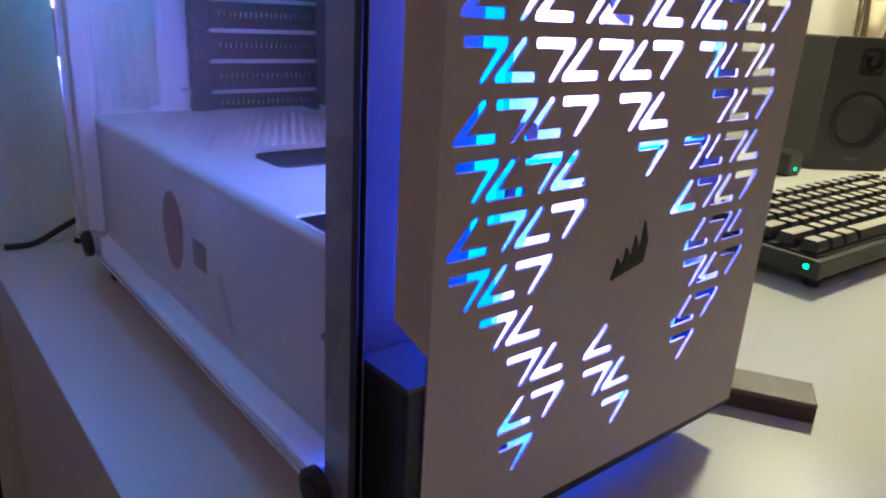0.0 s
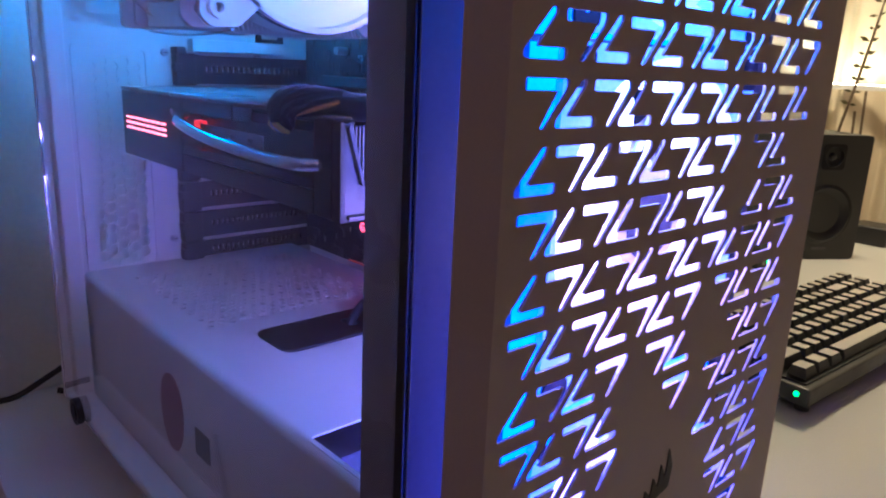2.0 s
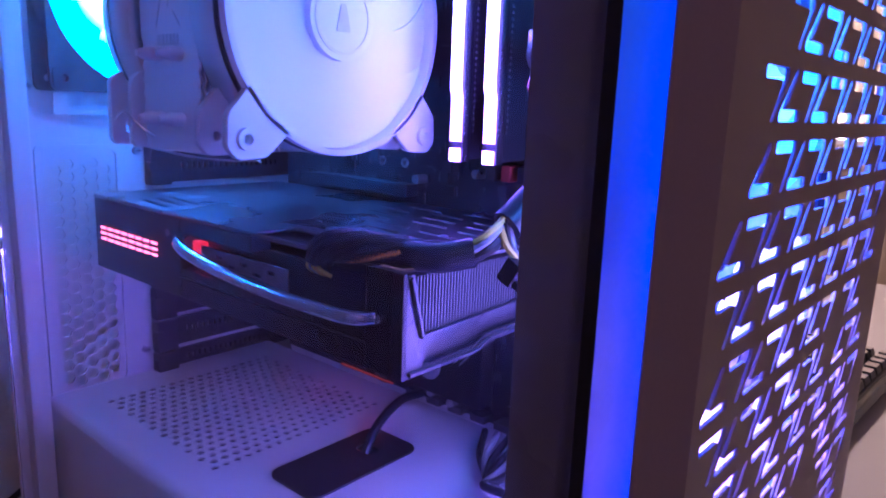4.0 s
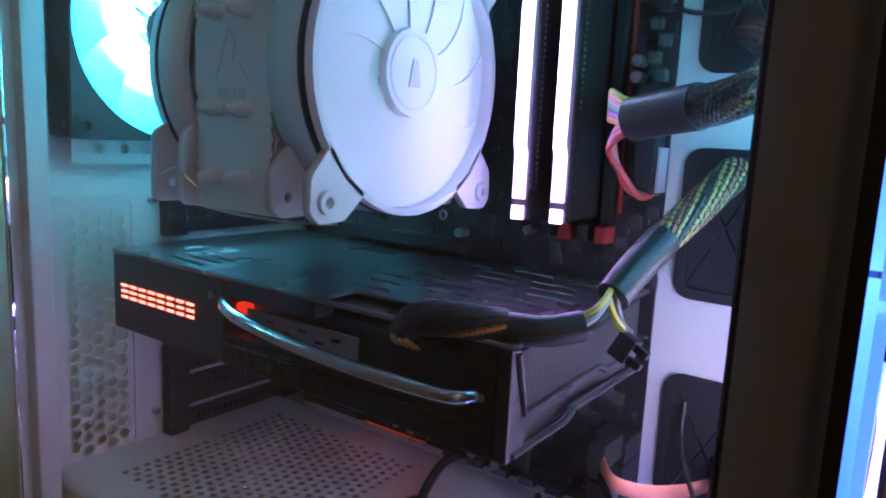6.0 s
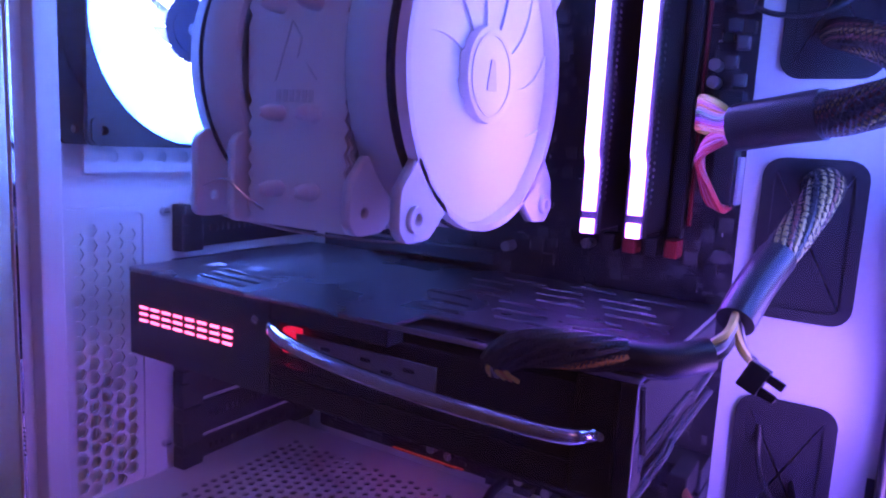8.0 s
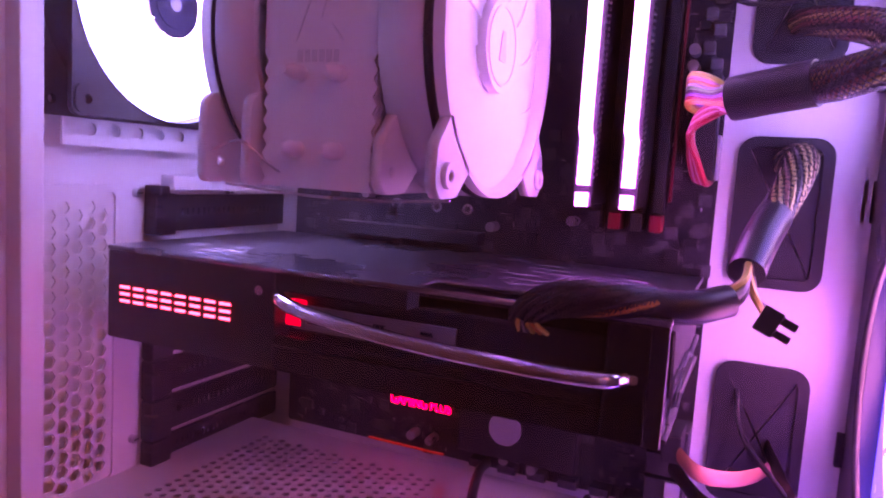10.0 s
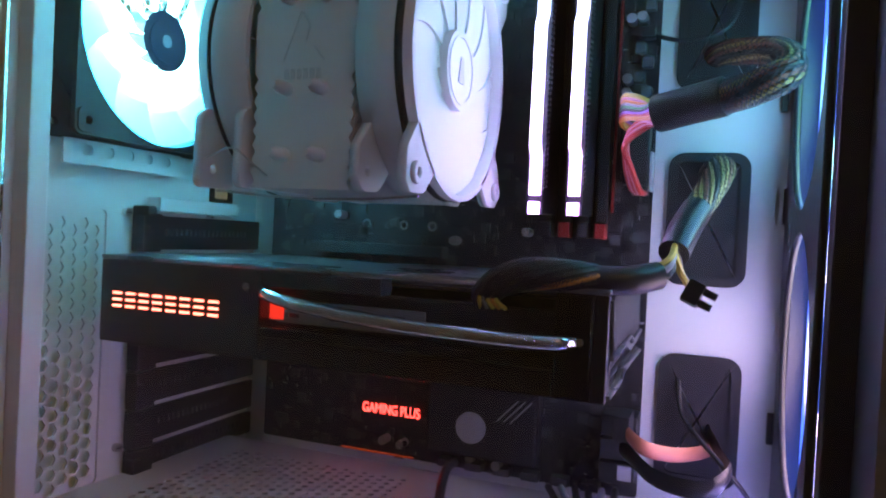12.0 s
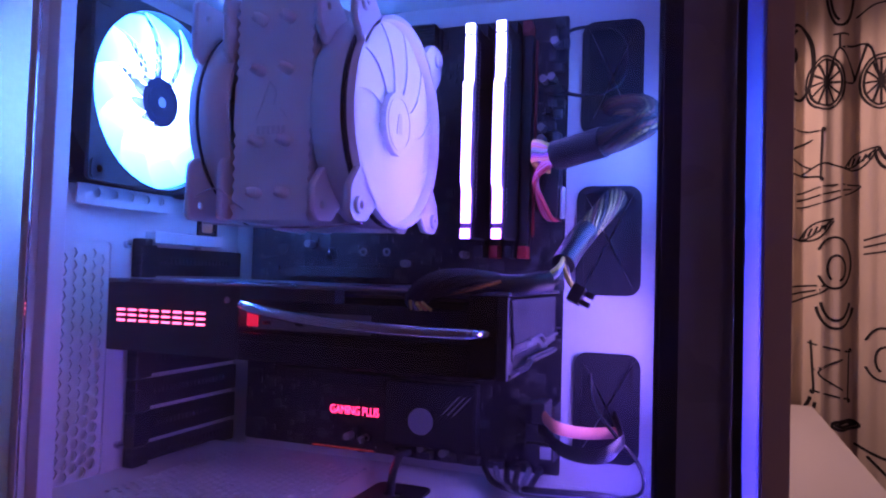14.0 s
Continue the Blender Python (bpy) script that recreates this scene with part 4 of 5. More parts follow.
def bundle_wires(parent, points, radii, colors, turns=0.6, wire=0.0013, count=11):
    """A braided run: coloured wires lying side by side round a core, under an open black netting."""
    core = spline(points, 8)
    n = len(core)

    def offset(phase, k, twist):
        out = []
        for i, q in enumerate(core):
            d = (core[min(i + 1, n - 1)] - core[max(i - 1, 0)]).normalized()
            s = d.cross(Vector((0, 0, 1))).normalized()
            w = s.cross(d)
            u = i / (n - 1) * (len(radii) - 1)
            j = min(int(u), len(radii) - 2)
            r = (radii[j] + (radii[j + 1] - radii[j]) * (u - j)) * k
            a = phase + twist * 2 * math.pi * i / (n - 1)
            out.append(q + s * r * math.cos(a) + w * r * math.sin(a))
        return out
    part("core", tube(points, [r * 0.75 for r in radii], sides=10), SLEEVE, parent, smooth=True)
    for k in range(count):
        part("wire", tube(offset(2 * math.pi * k / count, 0.82, turns), wire, sides=6, steps=1), colors[k % len(colors)], parent, smooth=True)
    net = bmesh.new()
    for k in range(14):
        for t in (-3.2, 3.2):
            tube(offset(2 * math.pi * k / 14, 1.0, t), 0.00030, sides=4, steps=1, bm=net)
    part("netting", net, SLEEVE, parent, "open black braided netting")


main_cable = thing("power_cable", (0.107, 0.104, 0.319), "braided main power cable with coloured wires", "cable", "power cables")
bundle_wires(main_cable, [(0.176, 0.083, 0.362), (0.150, 0.074, 0.357), (0.105, 0.056, 0.344), (0.085, 0.053, 0.331), (0.089, 0.067, 0.325), (0.096, 0.078, 0.3235)], [0.0060, 0.0064, 0.0068, 0.0070, 0.0074, 0.0076], [DULL_RED, WIRES[7], DULL_RED, TAN, WIRES[7], DULL_RED, TAN], count=14)
part("shrink_tube", tube([(0.095, 0.076, 0.3238), (0.101, 0.090, 0.3215), (0.107, 0.105, 0.3188)], [0.0087, 0.0086, 0.0088], sides=14), SLEEVE, main_cable, smooth=True)
for k in range(14):
    a = 2 * math.pi * k / 14
    start = (0.105 + 0.005 * math.cos(a), 0.103, 0.319 + 0.0055 * math.sin(a))
    t = k / 13
    if k < 9:
        line = [start, (0.112, 0.1120, 0.3265 - 0.0140 * t), (0.122, 0.1215, 0.3305 - 0.0180 * t), (0.136, 0.1240, 0.3290 - 0.0170 * t), (0.158, 0.1180, 0.3270 - 0.0170 * t)]
    else:
        q = k - 9
        line = [start, (0.113, 0.1115, 0.3170 - 0.0010 * q), (0.123, 0.1195 + 0.0004 * q, 0.3120 - 0.0014 * q), (0.133, 0.1215 - 0.0008 * q, 0.3000 - 0.0010 * q), (0.146, 0.1205 - 0.0014 * q, 0.2890 - 0.0008 * q), (0.158, 0.1185 - 0.0012 * q, 0.2860)]
    part("wire", tube(line, 0.0016, sides=6), WIRES[(2, 6, 1, 4, 5, 7, 3, 0, 1, 0, 6, 0, 6, 0)[k]], main_cable, smooth=True)

gpu_cable = thing("power_cable", (0.06, 0.094, 0.248), "braided graphics card power cable with spare plug", "cable", "power cables")
bundle_wires(gpu_cable, [(0.178, 0.082, 0.297), (0.150, 0.0765, 0.298), (0.120, 0.080, 0.286), (0.096, 0.086, 0.273)], [0.0070, 0.0075, 0.0068, 0.0062], [TAN, TAN, DULL_RED, TAN, WIRES[7]], count=15)
part("shrink_tube", tube([(0.098, 0.0855, 0.2742), (0.084, 0.0895, 0.265), (0.070, 0.0925, 0.2550)], [0.0068, 0.0067, 0.0064], sides=14), SLEEVE, gpu_cable, smooth=True)
for k in range(6):
    a = 2 * math.pi * k / 6
    c, s = 0.0035 * math.cos(a), 0.0035 * math.sin(a)
    part("wire", tube([(0.071 + c, 0.092, 0.2560 + s), (0.0610 + c, 0.0930, 0.2500 + s), (0.0560 + c * 0.8, 0.0990, 0.2450 + s)], 0.0014, sides=6), WIRES[(2, 7, 2, 4, 7, 7)[k]], gpu_cable, smooth=True)
    if k < 4:
        part("wire", tube([(0.0690 + c, 0.092, 0.2550 + s), (0.0690 + c * 0.5, 0.0890, 0.2470), (0.0730, 0.0855, 0.2410 + s * 0.4)], 0.0014, sides=6), WIRES[(7, 4, 7, 2)[k]], gpu_cable, smooth=True)
part("shrink_tube", tube([(0.0570, 0.0970, 0.2460), (0.0480, 0.1080, 0.2435), (0.0430, 0.1220, 0.2435)], [0.0056, 0.0058, 0.0056], sides=14), SLEEVE, gpu_cable, smooth=True)
bundle_wires(gpu_cable, [(0.0440, 0.1200, 0.2436), (0.0375, 0.1320, 0.2445), (0.0345, 0.1440, 0.2440), (0.0350, 0.1550, 0.2405), (0.0400, 0.1640, 0.2330)], [0.0058, 0.0064, 0.0066, 0.0062, 0.0054], [WIRES[k] for k in (7, 7, 7, 7, 7, 1, 7)], wire=0.0014)
for k in range(5):
    part("wire", tube([(0.0370, 0.1560 + 0.0014 * k, 0.2370), (0.0330, 0.1560 + 0.0017 * k, 0.2335), (0.0370, 0.1530 + 0.0026 * k, 0.2295)], 0.0009, sides=6), WIRES[(2, 1, 2, 4, 2)[k]], gpu_cable, smooth=True)
plug = part("plug", box(0.0690, 0.0790, -0.0045, 0.0045, -0.006, 0.006, 0.0006), BLACK_PLASTIC, gpu_cable, "loose black two-pin plug")
plug.matrix_basis = Matrix.Translation((0.004, -0.010, -0.0085)) @ pose(0, 0, 0, 25, 12, 0) @ Matrix.Scale(0.76, 4) @ Matrix.Translation((-0.014, 0.094, 0.248))
for k in (-1, 1):
    prong = part("prong", box(0.0705, 0.0745, -0.0115, -0.0040, -0.0018 + 0.0032 * k, 0.0018 + 0.0032 * k, 0.0004), BLACK_PLASTIC, plug)

ribbon = thing("drive_cable", (0.14, 0.09, 0.155), "flat orange drive cable with black tail", "cable")
part("orange_ribbon", tube([(0.128, 0.1150, 0.1655), (0.120, 0.1040, 0.1600), (0.130, 0.0910, 0.1560), (0.150, 0.0800, 0.1530), (0.172, 0.0740, 0.1500)], 0.0013, sides=8, flat=2.8), material("salmon_orange_ribbon", (0.75, 0.27, 0.17), 0.4, vary=0.08), ribbon, "flat orange ribbon", smooth=True)
part("black_ribbon", tube([(0.132, 0.1160, 0.1560), (0.112, 0.0980, 0.1490), (0.102, 0.0760, 0.1500), (0.112, 0.0660, 0.1560), (0.140, 0.0680, 0.1540), (0.172, 0.0760, 0.1600)], 0.0012, sides=8, flat=3.5), SLEEVE, ribbon, smooth=True)
part("thin_wire", tube([(0.172, 0.0920, 0.1860), (0.160, 0.0880, 0.1680), (0.130, 0.0700, 0.1560), (0.128, 0.0560, 0.1400), (0.140, 0.0560, 0.1230), (0.155, 0.0700, 0.1135), (0.160, 0.0900, 0.1130)], 0.0012, sides=8), SLEEVE, ribbon, smooth=True)
part("plug", box(0.1250, 0.1480, 0.1120, 0.1200, 0.1595, 0.1720, 0.0008), BLACK_PLASTIC, ribbon)
bundle = thing("cable_bundle", (0.12, 0.1, 0.112), "loose bundle of dark cables on the shroud", "cable")
for k in range(6):
    part("cable", tube([(0.150 + 0.002 * k, 0.1560 - 0.007 * k, 0.1230), (0.128 - 0.003 * k, 0.1420 - 0.005 * k, 0.1200 + 0.001 * k), (0.105 - 0.002 * k, 0.1130, 0.1230 + 0.0012 * k), (0.110, 0.0850 - 0.002 * k, 0.1215 + 0.001 * k), (0.125 + 0.004 * k, 0.0640, 0.1145), (0.140 + 0.004 * k, 0.0560, 0.1080)], 0.0019, sides=8), WIRES[(7, 4, 7, 7, 4, 7)[k]], bundle, smooth=True)
audio = thing("header_cable", (0.1, 0.2, 0.112), "thick black cable entering the shroud opening", "cable")
part("cable", tube([(0.162, 0.2150, 0.1235), (0.140, 0.2120, 0.1260), (0.115, 0.2060, 0.1190), (0.100, 0.2000, 0.1060), (0.090, 0.1960, 0.0900)], 0.0026, sides=10), SLEEVE, audio, smooth=True)
loop = thing("fan_lead", (0.17, 0.08, 0.39), "thin dark fan lead looping from an opening", "cable")
part("lead", tube([(0.1640, 0.1150, 0.3725), (0.1620, 0.1030, 0.3680), (0.1600, 0.0880, 0.3675), (0.1610, 0.0760, 0.3740), (0.1630, 0.0710, 0.3900), (0.1640, 0.0740, 0.4050), (0.1650, 0.0850, 0.4130), (0.1660, 0.1040, 0.4140), (0.168, 0.113, 0.412)], 0.0012, sides=8), SLEEVE, loop, smooth=True)
part("lead_plug", box(0.1610, 0.1680, 0.1130, 0.1200, 0.3700, 0.3760, 0.0005), BLACK_PLASTIC, loop)

# power supply below the shroud
psu = thing("power_supply", (0.09, 0.31, 0.0195), "black power supply box under the shroud", "power supply")
part("housing", box(0.0150, 0.1650, 0.2300, 0.3880, 0.0197, 0.1050, 0.002), BLACK_METAL, psu)

# ---- desk things ----
sp = thing("speaker", (0, 0, 0), "small black studio monitor speaker on the desk", "speaker")
part("cabinet", box(-0.062, 0.062, 0.004, 0.125, 0.0, 0.188, 0.003), SPEAKER_BLACK, sp)
part("baffle", plate(rect(-0.062, 0.062, 0.0, 0.188, 0.006), [ring(0.0, 0.070, 0.0430, 40), ring(0.0, 0.156, 0.0160, 30)], 0.0060, in_xz(0.001)), SPEAKER_BLACK, sp)


def dish(z, r, depth, dome):
    bm = bmesh.new()
    prof = [(r, 0.0), (r * 0.93, -0.0022), (r * 0.84, 0.0010), (r * 0.35, depth), (r * 0.30, depth - dome), (0.0008, depth - dome * 1.5)]
    n = 40
    loops = [[bm.verts.new((q * math.cos(2 * math.pi * i / n), -0.001 + d, z + q * math.sin(2 * math.pi * i / n))) for i in range(n)] for q, d in prof]
    for a, b in zip(loops, loops[1:]):
        for i in range(n):
            bm.faces.new((a[i], a[(i + 1) % n], b[(i + 1) % n], b[i]))
    bm.faces.new(loops[-1])
    return bm


part("woofer", dish(0.070, 0.0430, 0.016, 0.004), CONE, sp, "dark woofer cone", smooth=True)
part("woofer_rim", plate(ring(0, 0.070, 0.0450, 44), [ring(0, 0.070, 0.0405, 44)], 0.0020, in_xz(-0.0026)), BLACK_GLOSS, sp)
part("tweeter", dish(0.156, 0.0160, 0.003, 0.004), CONE, sp, "small tweeter dome", smooth=True)
part("tweeter_plate", plate(rect(-0.019, 0.019, 0.137, 0.175, 0.006), [ring(0, 0.156, 0.0150, 30)], 0.0016, in_xz(-0.0024)), BLACK_GLOSS, sp)
part("name_bar", box(-0.012, 0.012, -0.0030, -0.0020, 0.0155, 0.0190), material("grey_mark", (0.08, 0.08, 0.085), 0.4), sp)
sp.matrix_basis = pose(1.005, 0.266, 0.0, 0, 0, -32)

kb = thing("keyboard", (0, 0, 0), "black mechanical keyboard with lamp sheen painted on keycap tops, green lit", "keyboard")
part("base", box(0.0, 0.360, 0.0, 0.136, 0.004, 0.0200, 0.002), BLACK_PLASTIC, kb)
part("switch_plate", box(0.006, 0.354, 0.006, 0.130, 0.0198, 0.0215), BLACK_METAL, kb)
for x, y in ((0.02, 0.012), (0.34, 0.012), (0.02, 0.124), (0.34, 0.124)):
    part("foot", rod((x, y, -0.0065), (x, y, 0.0045), 0.006, sides=12), RUBBER, kb)
for y in (0.010, 0.055):
    part("led_glow", rod((-0.0006, y, 0.0135), (0.001, y, 0.0135), 0.0022, sides=10), GREEN_LED, kb, "small green light")
CAP_MESH = {}


def keycap(w):
    if w not in CAP_MESH:
        bm = bmesh.new()
        lo = [bm.verts.new((x, y, 0)) for x, y in ((-w / 2, -0.0076), (w / 2, -0.0076), (w / 2, 0.0076), (-w / 2, 0.0076))]
        mid = [bm.verts.new((v.co.x * 0.97, v.co.y * 0.96, 0.003)) for v in lo]
        hi = [bm.verts.new((v.co.x - math.copysign(0.0020, v.co.x), v.co.y * 0.76 + 0.0006, 0.0085)) for v in lo]
        for a, b in ((lo, mid), (mid, hi)):
            for i in range(4):
                bm.faces.new((a[i], a[(i + 1) % 4], b[(i + 1) % 4], b[i]))
        top = bm.faces.new(hi)
        top.material_index = 1
        me = bpy.data.meshes.new("keycap")
        bmesh.ops.recalc_face_normals(bm, faces=bm.faces)
        bm.to_mesh(me)
        bm.free()
        me.materials.append(BLACK_PLASTIC)
        me.materials.append(KEYTOP_SHEEN)
        CAP_MESH[w] = me
    return CAP_MESH[w]


KEY_ROWS = ((1.25, 1.25, 1.25, 6.25, 1.25, 1.25, 1.25, 1.25, 1, 1, 1), (2.25, *[1] * 10, 2.75, 1, 1, 1), (1.75, *[1] * 11, 2.25, 1, 1, 1), (1.5, *[1] * 12, 1.5, 1, 1, 1), (*[1] * 13, 2, 1, 1, 1), (*[1] * 15, 1, 1, 1))
for r, row in enumerate(KEY_ROWS):
    x = 0.0085
    for w in row:
        if x + 0.0190 * w > 0.3535:
            break
        k = new("keycap", keycap(round(0.0190 * w - 0.0042, 4)))
        k.parent = kb
        k.location = (x + 0.0095 * w, 0.0165 + 0.0200 * r, 0.0228 + 0.0006 * r)
        x += 0.0190 * w
kb.matrix_basis = pose(0.438, 0.056, 0.0065, 0, 0, -3)

wood = thing("wooden_block", (0, 0, 0), "dark wooden slab lying on the desk", "wooden block")
part("slab", box(0.0, 0.100, 0.0, 0.026, 0.0, 0.0085, 0.0010), WOOD_DARK, wood)
part("top_board", box(0.0, 0.100, 0.0, 0.026, 0.0086, 0.0115, 0.0008), material("worn_brown_wood", (0.2, 0.13, 0.1), 0.45, vary=0.25, coarse=50, bump=0.2), wood, "lighter worn upper board")
wood.matrix_basis = pose(0.2440, -0.0330, 0.0, 0, 0, 121) @ Matrix.Diagonal((1, -1, 1, 1))

puck = thing("desk_gadget", (0.88, 0.315, 0.0), "small black desk gadget with green light", "gadget")
part("body", box(0.858, 0.902, 0.285, 0.335, 0.0, 0.034, 0.008, seg=3), BLACK_PLASTIC, puck)
part("light", rod((0.880, 0.2844, 0.010), (0.880, 0.2856, 0.010), 0.0025, sides=10), GREEN_LED, puck)
hub2 = thing("power_brick", (1.22, 0.25, 0.0), "black power brick beside the speaker", "power brick")
part("body", box(1.185, 1.245, 0.225, 0.285, 0.0, 0.032, 0.005, seg=3), BLACK_PLASTIC, hub2)

STEM = material("dry_brown_stem", (0.12, 0.08, 0.045), 0.7, vary=0.3, coarse=60)
LEAF = material("olive_dry_leaf", (0.1, 0.085, 0.03), 0.6, vary=0.3, coarse=60)
POT = material("grey_ceramic", (0.3, 0.29, 0.27), 0.5, vary=0.1)
plant = thing("dried_plant", (1.235, 0.375, 0.0), "tall dry brown stems in a pot", "plant")
part("pot", rod((1.235, 0.375, 0.0), (1.235, 0.375, 0.085), 0.032, 0.042, sides=28), POT, plant, smooth=True)
prnd = random.Random(11)
for k, (dx, dy, top, lean) in enumerate(((0.0, 0.004, 0.56, 0.010), (0.012, 0.012, 0.48, 0.03), (-0.012, 0.010, 0.50, -0.012), (0.008, -0.015, 0.43, -0.05), (-0.004, -0.004, 0.52, 0.022))):
    base = Vector((1.235 + dx, 0.375 + dy, 0.08))
    pts = [base + Vector((prnd.uniform(-0.003, 0.003), lean * t + prnd.uniform(-0.003, 0.003), (top - 0.08) * t)) for t in (0, 0.25, 0.5, 0.75, 1)]
    part("stem", tube(pts, [0.0028, 0.0026, 0.0024, 0.002, 0.0014], sides=8), STEM, plant, smooth=True)
    buds = bmesh.new()
    for j in range(9):
        t = 0.42 + 0.06 * j
        c = base + Vector((0, lean * t, (top - 0.08) * t))
        for side in (-1, 1):
            d = Vector((prnd.uniform(-0.4, 0.4), side, prnd.uniform(-0.1, 0.6))).normalized()
            tip = c + d * prnd.uniform(0.008, 0.018)
            w = d.cross(Vector((1, 0, 0.3))).normalized() * prnd.uniform(0.002, 0.004)
            v = [buds.verts.new(p) for p in (c, (c + tip) / 2 + w, tip, (c + tip) / 2 - w)]
            up = [buds.verts.new(q.co + Vector((0.0012, 0, 0))) for q in v]
            buds.faces.new(v)
            buds.faces.new(up[::-1])
            for i in range(4):
                buds.faces.new((v[i], v[(i + 1) % 4], up[(i + 1) % 4], up[i]))
    part("leaves", buds, LEAF, plant)
for y, z0, z1 in ((0.318, 0.03, 0.250), (0.330, 0.03, 0.215)):
    part("support_stick", rod((1.250, y - 0.012, z0 - 0.03), (1.252, y, z1), 0.0022, sides=8), STEM, plant)

lead = thing("wall_cable", (0.0, 0.455, 0.0), "black cable hanging behind the case onto the desk", "cable")
part("cable", tube([(0.030, 0.440, 0.050), (0.010, 0.448, 0.0260), (-0.012, 0.452, 0.0120), (-0.030, 0.455, 0.0028), (-0.050, 0.4560, 0.0026)], 0.0024, sides=8), RUBBER, lead, smooth=True)
part("cable", tube([(0.026, 0.440, 0.040), (0.012, 0.445, 0.020), (0.004, 0.447, 0.0030), (-0.002, 0.449, 0.0028)], 0.0024, sides=8), RUBBER, lead, smooth=True)
cord = thing("hanging_cord", (-0.1, 0.20, -0.4), "thin dark cord hanging beside the desk", "cable")
part("cord", tube([(-0.085, 0.300, 0.01), (-0.092, 0.285, -0.10), (-0.088, 0.290, -0.30), (-0.080, 0.30, -0.742)], 0.002, sides=8), RUBBER, cord, smooth=True)

# added trough with a glowing strip to brighten the upper wall, and the curtain
chan = thing("wall_wash_trough", (1.385, 0.30, 0.25), "added white trough whose upward glow brightens the wall", "wall light")
part("channel", box(1.372, 1.395, 0.10, 0.470, 0.2500, 0.2600, 0.001), WALL_PAINT, chan)
part("strip", box(1.376, 1.392, 0.102, 0.468, 0.2601, 0.2610), material("wall_wash_glow", (0.8, 0.8, 0.8), 0.5, emit=(1.0, 0.80, 0.52), power=30.0), chan, "added warm glowing strip")

curtain = thing("curtain", (1.43, -0.5, -0.70), "cream cotton curtain printed with black line drawings", "curtain")


def fold(y):
    return 1.425 + 0.020 * math.sin(y * 2 * math.pi / 0.105 + 0.6 * math.sin(y * 9)) + 0.008 * math.sin(y * 2 * math.pi / 0.047 + 1.0)


bm = bmesh.new()
cols = []
for i in range(401):
    y = -1.5 + i * (0.46 + 1.5) / 400
    cols.append([bm.verts.new((fold(y) + off, y, z)) for off in (0.0, 0.0015) for z in (-0.72, 0.0, 0.6, 1.66)])
for a, b in zip(cols, cols[1:]):
    for s in (0, 4):
        for j in range(3):
            bm.faces.new((a[s + j], b[s + j], b[s + j + 1], a[s + j + 1]))
    bm.faces.new((a[0], b[0], b[4], a[4]))
    bm.faces.new((a[3], b[3], b[7], a[7]))
part("cloth", bm, CURTAIN_CLOTH, curtain, smooth=True)
part("rail", rod((1.425, -1.5, 1.68), (1.425, 0.46, 1.68), 0.012, sides=14), STEEL, curtain, smooth=True)


def drawing(strokes, w=0.004):
    """Printed strokes that follow the folds of the cloth."""
    bm = bmesh.new()
    for pts in strokes:
        line = spline([(0, y, z) for y, z in pts], 6)
        rows = []
        for i, q in enumerate(line):
            d = (line[min(i + 1, len(line) - 1)] - line[max(i - 1, 0)]).normalized()
            s = Vector((0, -d.z, d.y)) * w / 2
            rows.append([bm.verts.new((fold(p.y) - 0.0012, p.y, p.z)) for p in (q - s, q + s)])
        for a, b in zip(rows, rows[1:]):
            bm.faces.new((a[0], a[1], b[1], b[0]))
    return bm


def circle(y, z, ry, rz, a0=0, a1=360, n=14):
    return [(y + ry * math.cos(radians(a0 + (a1 - a0) * i / n)), z + rz * math.sin(radians(a0 + (a1 - a0) * i / n))) for i in range(n + 1)]


def bicycle(y, z):
    s = []
    for c in (y, y - 0.105):
        s += [circle(c, z, 0.036, 0.058), circle(c, z, 0.030, 0.050)]
        s += [[(c, z), (c + 0.030 * math.cos(a), z + 0.050 * math.sin(a))] for a in (i * math.pi / 6 for i in range(12))]
    return s + [[(y, z), (y - 0.025, z + 0.075), (y - 0.060, z + 0.010), (y, z)], [(y - 0.025, z + 0.075), (y - 0.080, z + 0.085), (y - 0.105, z)], [(y - 0.060, z + 0.010), (y - 0.080, z + 0.085)],
                [(y - 0.012, z + 0.105), (y - 0.045, z + 0.108)], [(y - 0.025, z + 0.105), (y - 0.025, z + 0.075)]]


def feather(y, z):
    return [[(y + 0.06, z - 0.02), (y + 0.02, z), (y - 0.03, z - 0.01), (y - 0.08, z + 0.03)], [(y - 0.02, z - 0.012), (y - 0.045, z + 0.022), (y - 0.085, z + 0.035)], [(y - 0.02, z - 0.012), (y - 0.055, z - 0.008), (y - 0.085, z + 0.03)]] + [[(y - 0.03 - 0.009 * i, z - 0.006 + 0.004 * i), (y - 0.036 - 0.009 * i, z + 0.012 + 0.003 * i)] for i in range(5)]


def boat(y, z):
    return [[(y + 0.05, z + 0.02), (y, z + 0.035), (y - 0.07, z + 0.04), (y - 0.06, z + 0.025), (y, z), (y + 0.05, z - 0.01)], [(y + 0.05, z + 0.005), (y, z + 0.018), (y - 0.06, z + 0.032)]]


def swirl(y, z):
    return [circle(y, z, 0.036, 0.055, 30, 330), circle(y - 0.004, z - 0.012, 0.018, 0.028, -60, 250)]


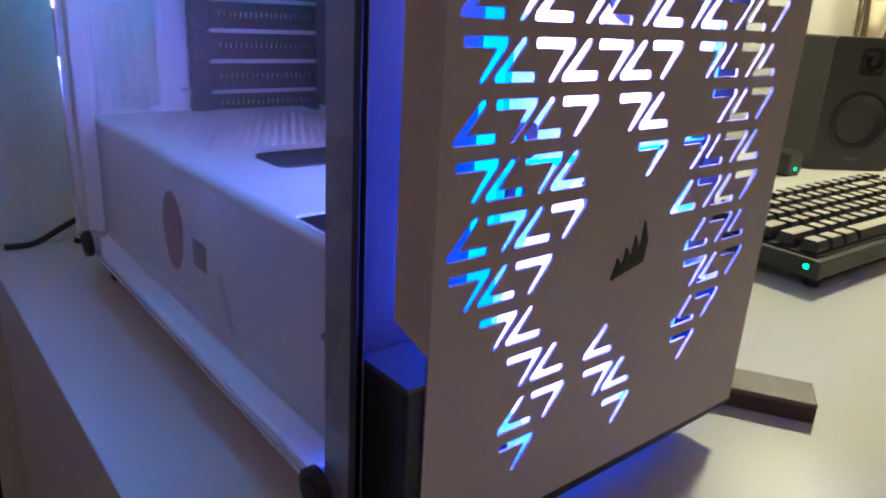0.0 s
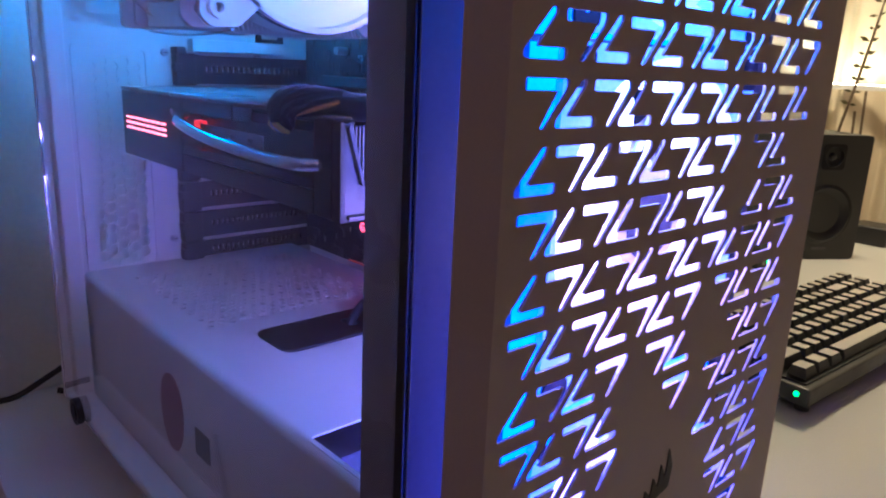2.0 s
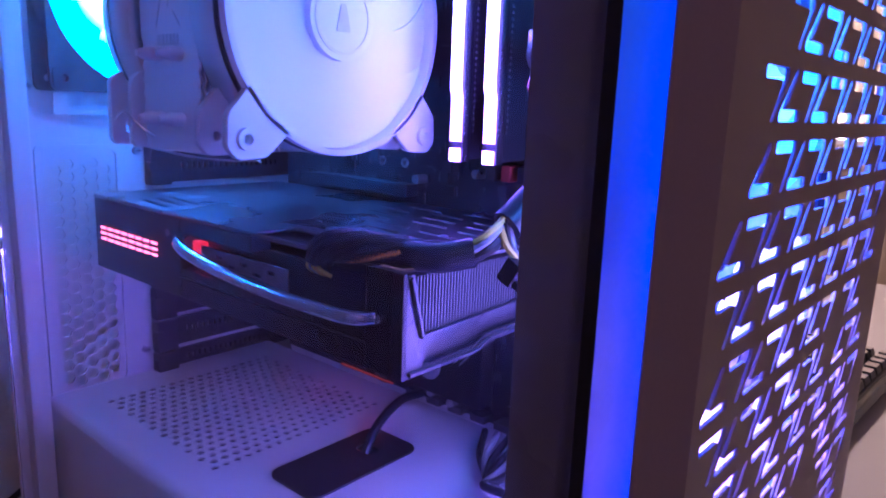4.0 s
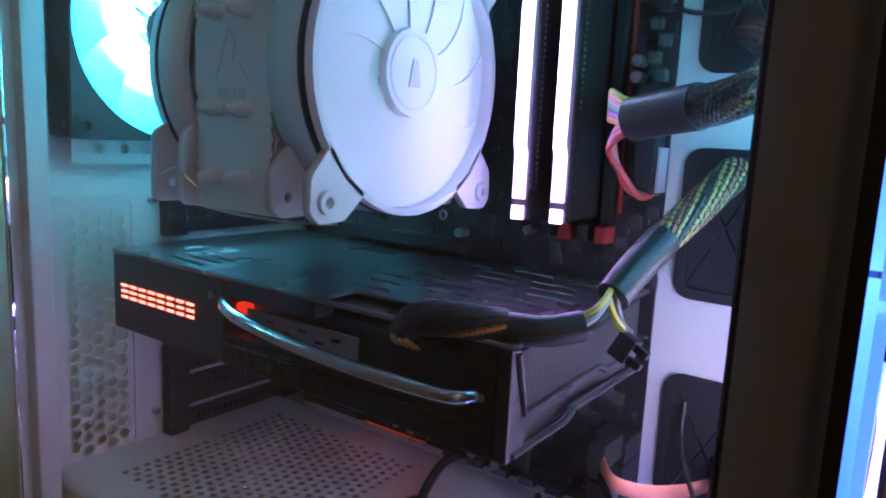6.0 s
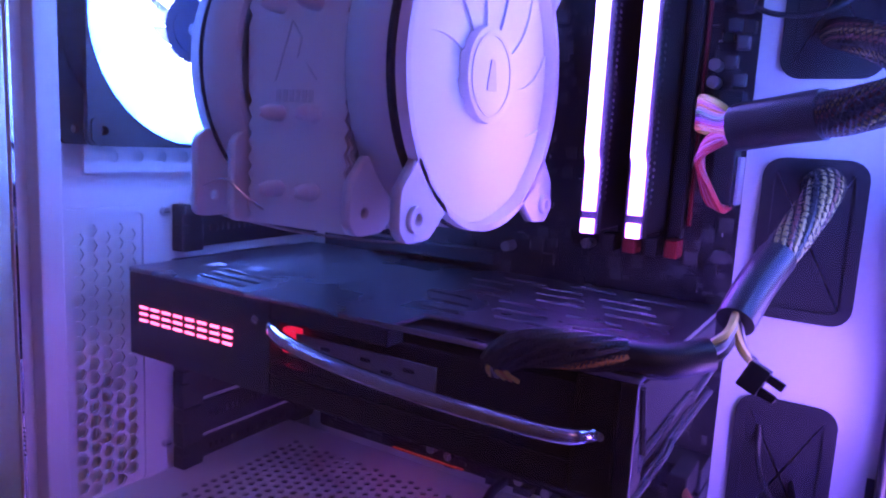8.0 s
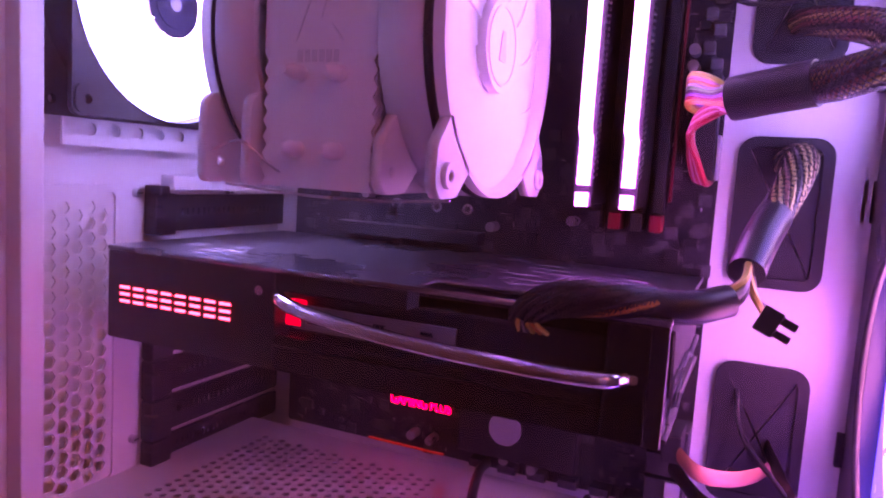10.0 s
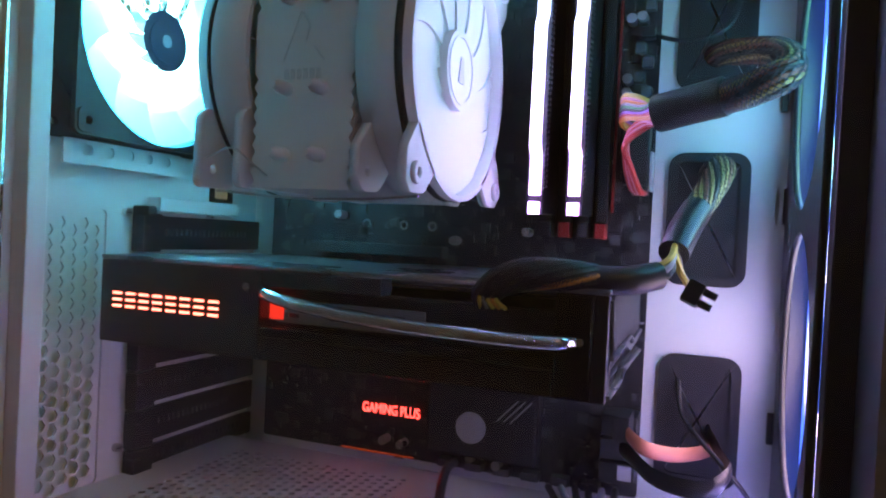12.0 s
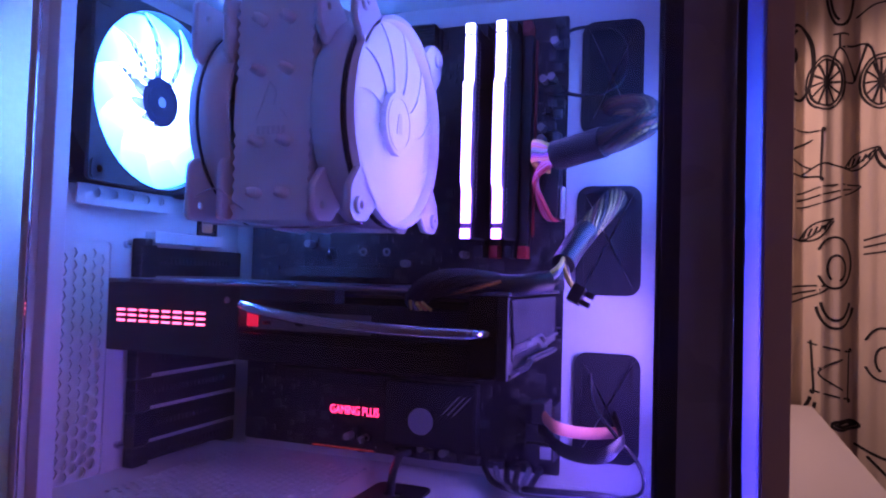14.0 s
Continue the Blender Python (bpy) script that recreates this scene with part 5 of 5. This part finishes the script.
def crescent(y, z):
    return [circle(y, z + 0.03, 0.038, 0.055, 190, 350), circle(y, z + 0.05, 0.032, 0.058, 200, 340)]


def book(y, z):
    return [[(y, z), (y, z), (y - 0.005, z - 0.10), (y - 0.005, z - 0.10), (y - 0.073, z - 0.115), (y - 0.073, z - 0.115), (y - 0.075, z - 0.015), (y - 0.075, z - 0.015), (y, z), (y, z)], [(y - 0.005, z - 0.055), (y - 0.060, z - 0.030), (y - 0.012, z - 0.06), (y - 0.06, z - 0.095)]]


def hat(y, z):
    return [circle(y, z, 0.028, 0.010), circle(y, z + 0.003, 0.022, 0.006), circle(y, z + 0.001, 0.014, 0.005), [(y - 0.02, z - 0.04), (y - 0.07, z - 0.06), (y - 0.10, z - 0.05)], [(y - 0.04, z - 0.06), (y - 0.09, z - 0.11)], [(y - 0.08, z - 0.05), (y - 0.11, z - 0.12)]]


def face_oval(y, z):
    return [circle(y, z, 0.030, 0.085), circle(y - 0.002, z, 0.024, 0.074, -80, 80), circle(y + 0.012, z + 0.015, 0.008, 0.016), circle(y + 0.012, z + 0.015, 0.004, 0.008)]


for shapes, w in ((bicycle(-0.218, 0.690), 0.0045), (feather(-0.235, 0.515), 0.004), (boat(-0.215, 0.430), 0.0035), (swirl(-0.237, 0.300), 0.005), (crescent(-0.240, 0.185), 0.006), (book(-0.195, 0.125), 0.004), (hat(-0.262, -0.045), 0.006),
                  (face_oval(-0.165, 0.745), 0.007), (swirl(-0.330, 0.110), 0.005), (boat(-0.345, 0.33), 0.004), (crescent(-0.165, -0.02), 0.006), (feather(-0.15, 0.36), 0.004), (book(-0.135, 0.60), 0.004), (boat(-0.15, 0.21), 0.004),
                  (swirl(-0.10, 0.48), 0.005), (crescent(-0.35, 0.52), 0.006), (face_oval(-0.245, 0.900), 0.006), (feather(-0.34, 0.86), 0.004), (hat(-0.42, 0.22), 0.005), (bicycle(-0.42, 0.10), 0.004)):
    part("print", drawing(shapes, w), PRINT_BLACK, curtain, "black printed line drawing")
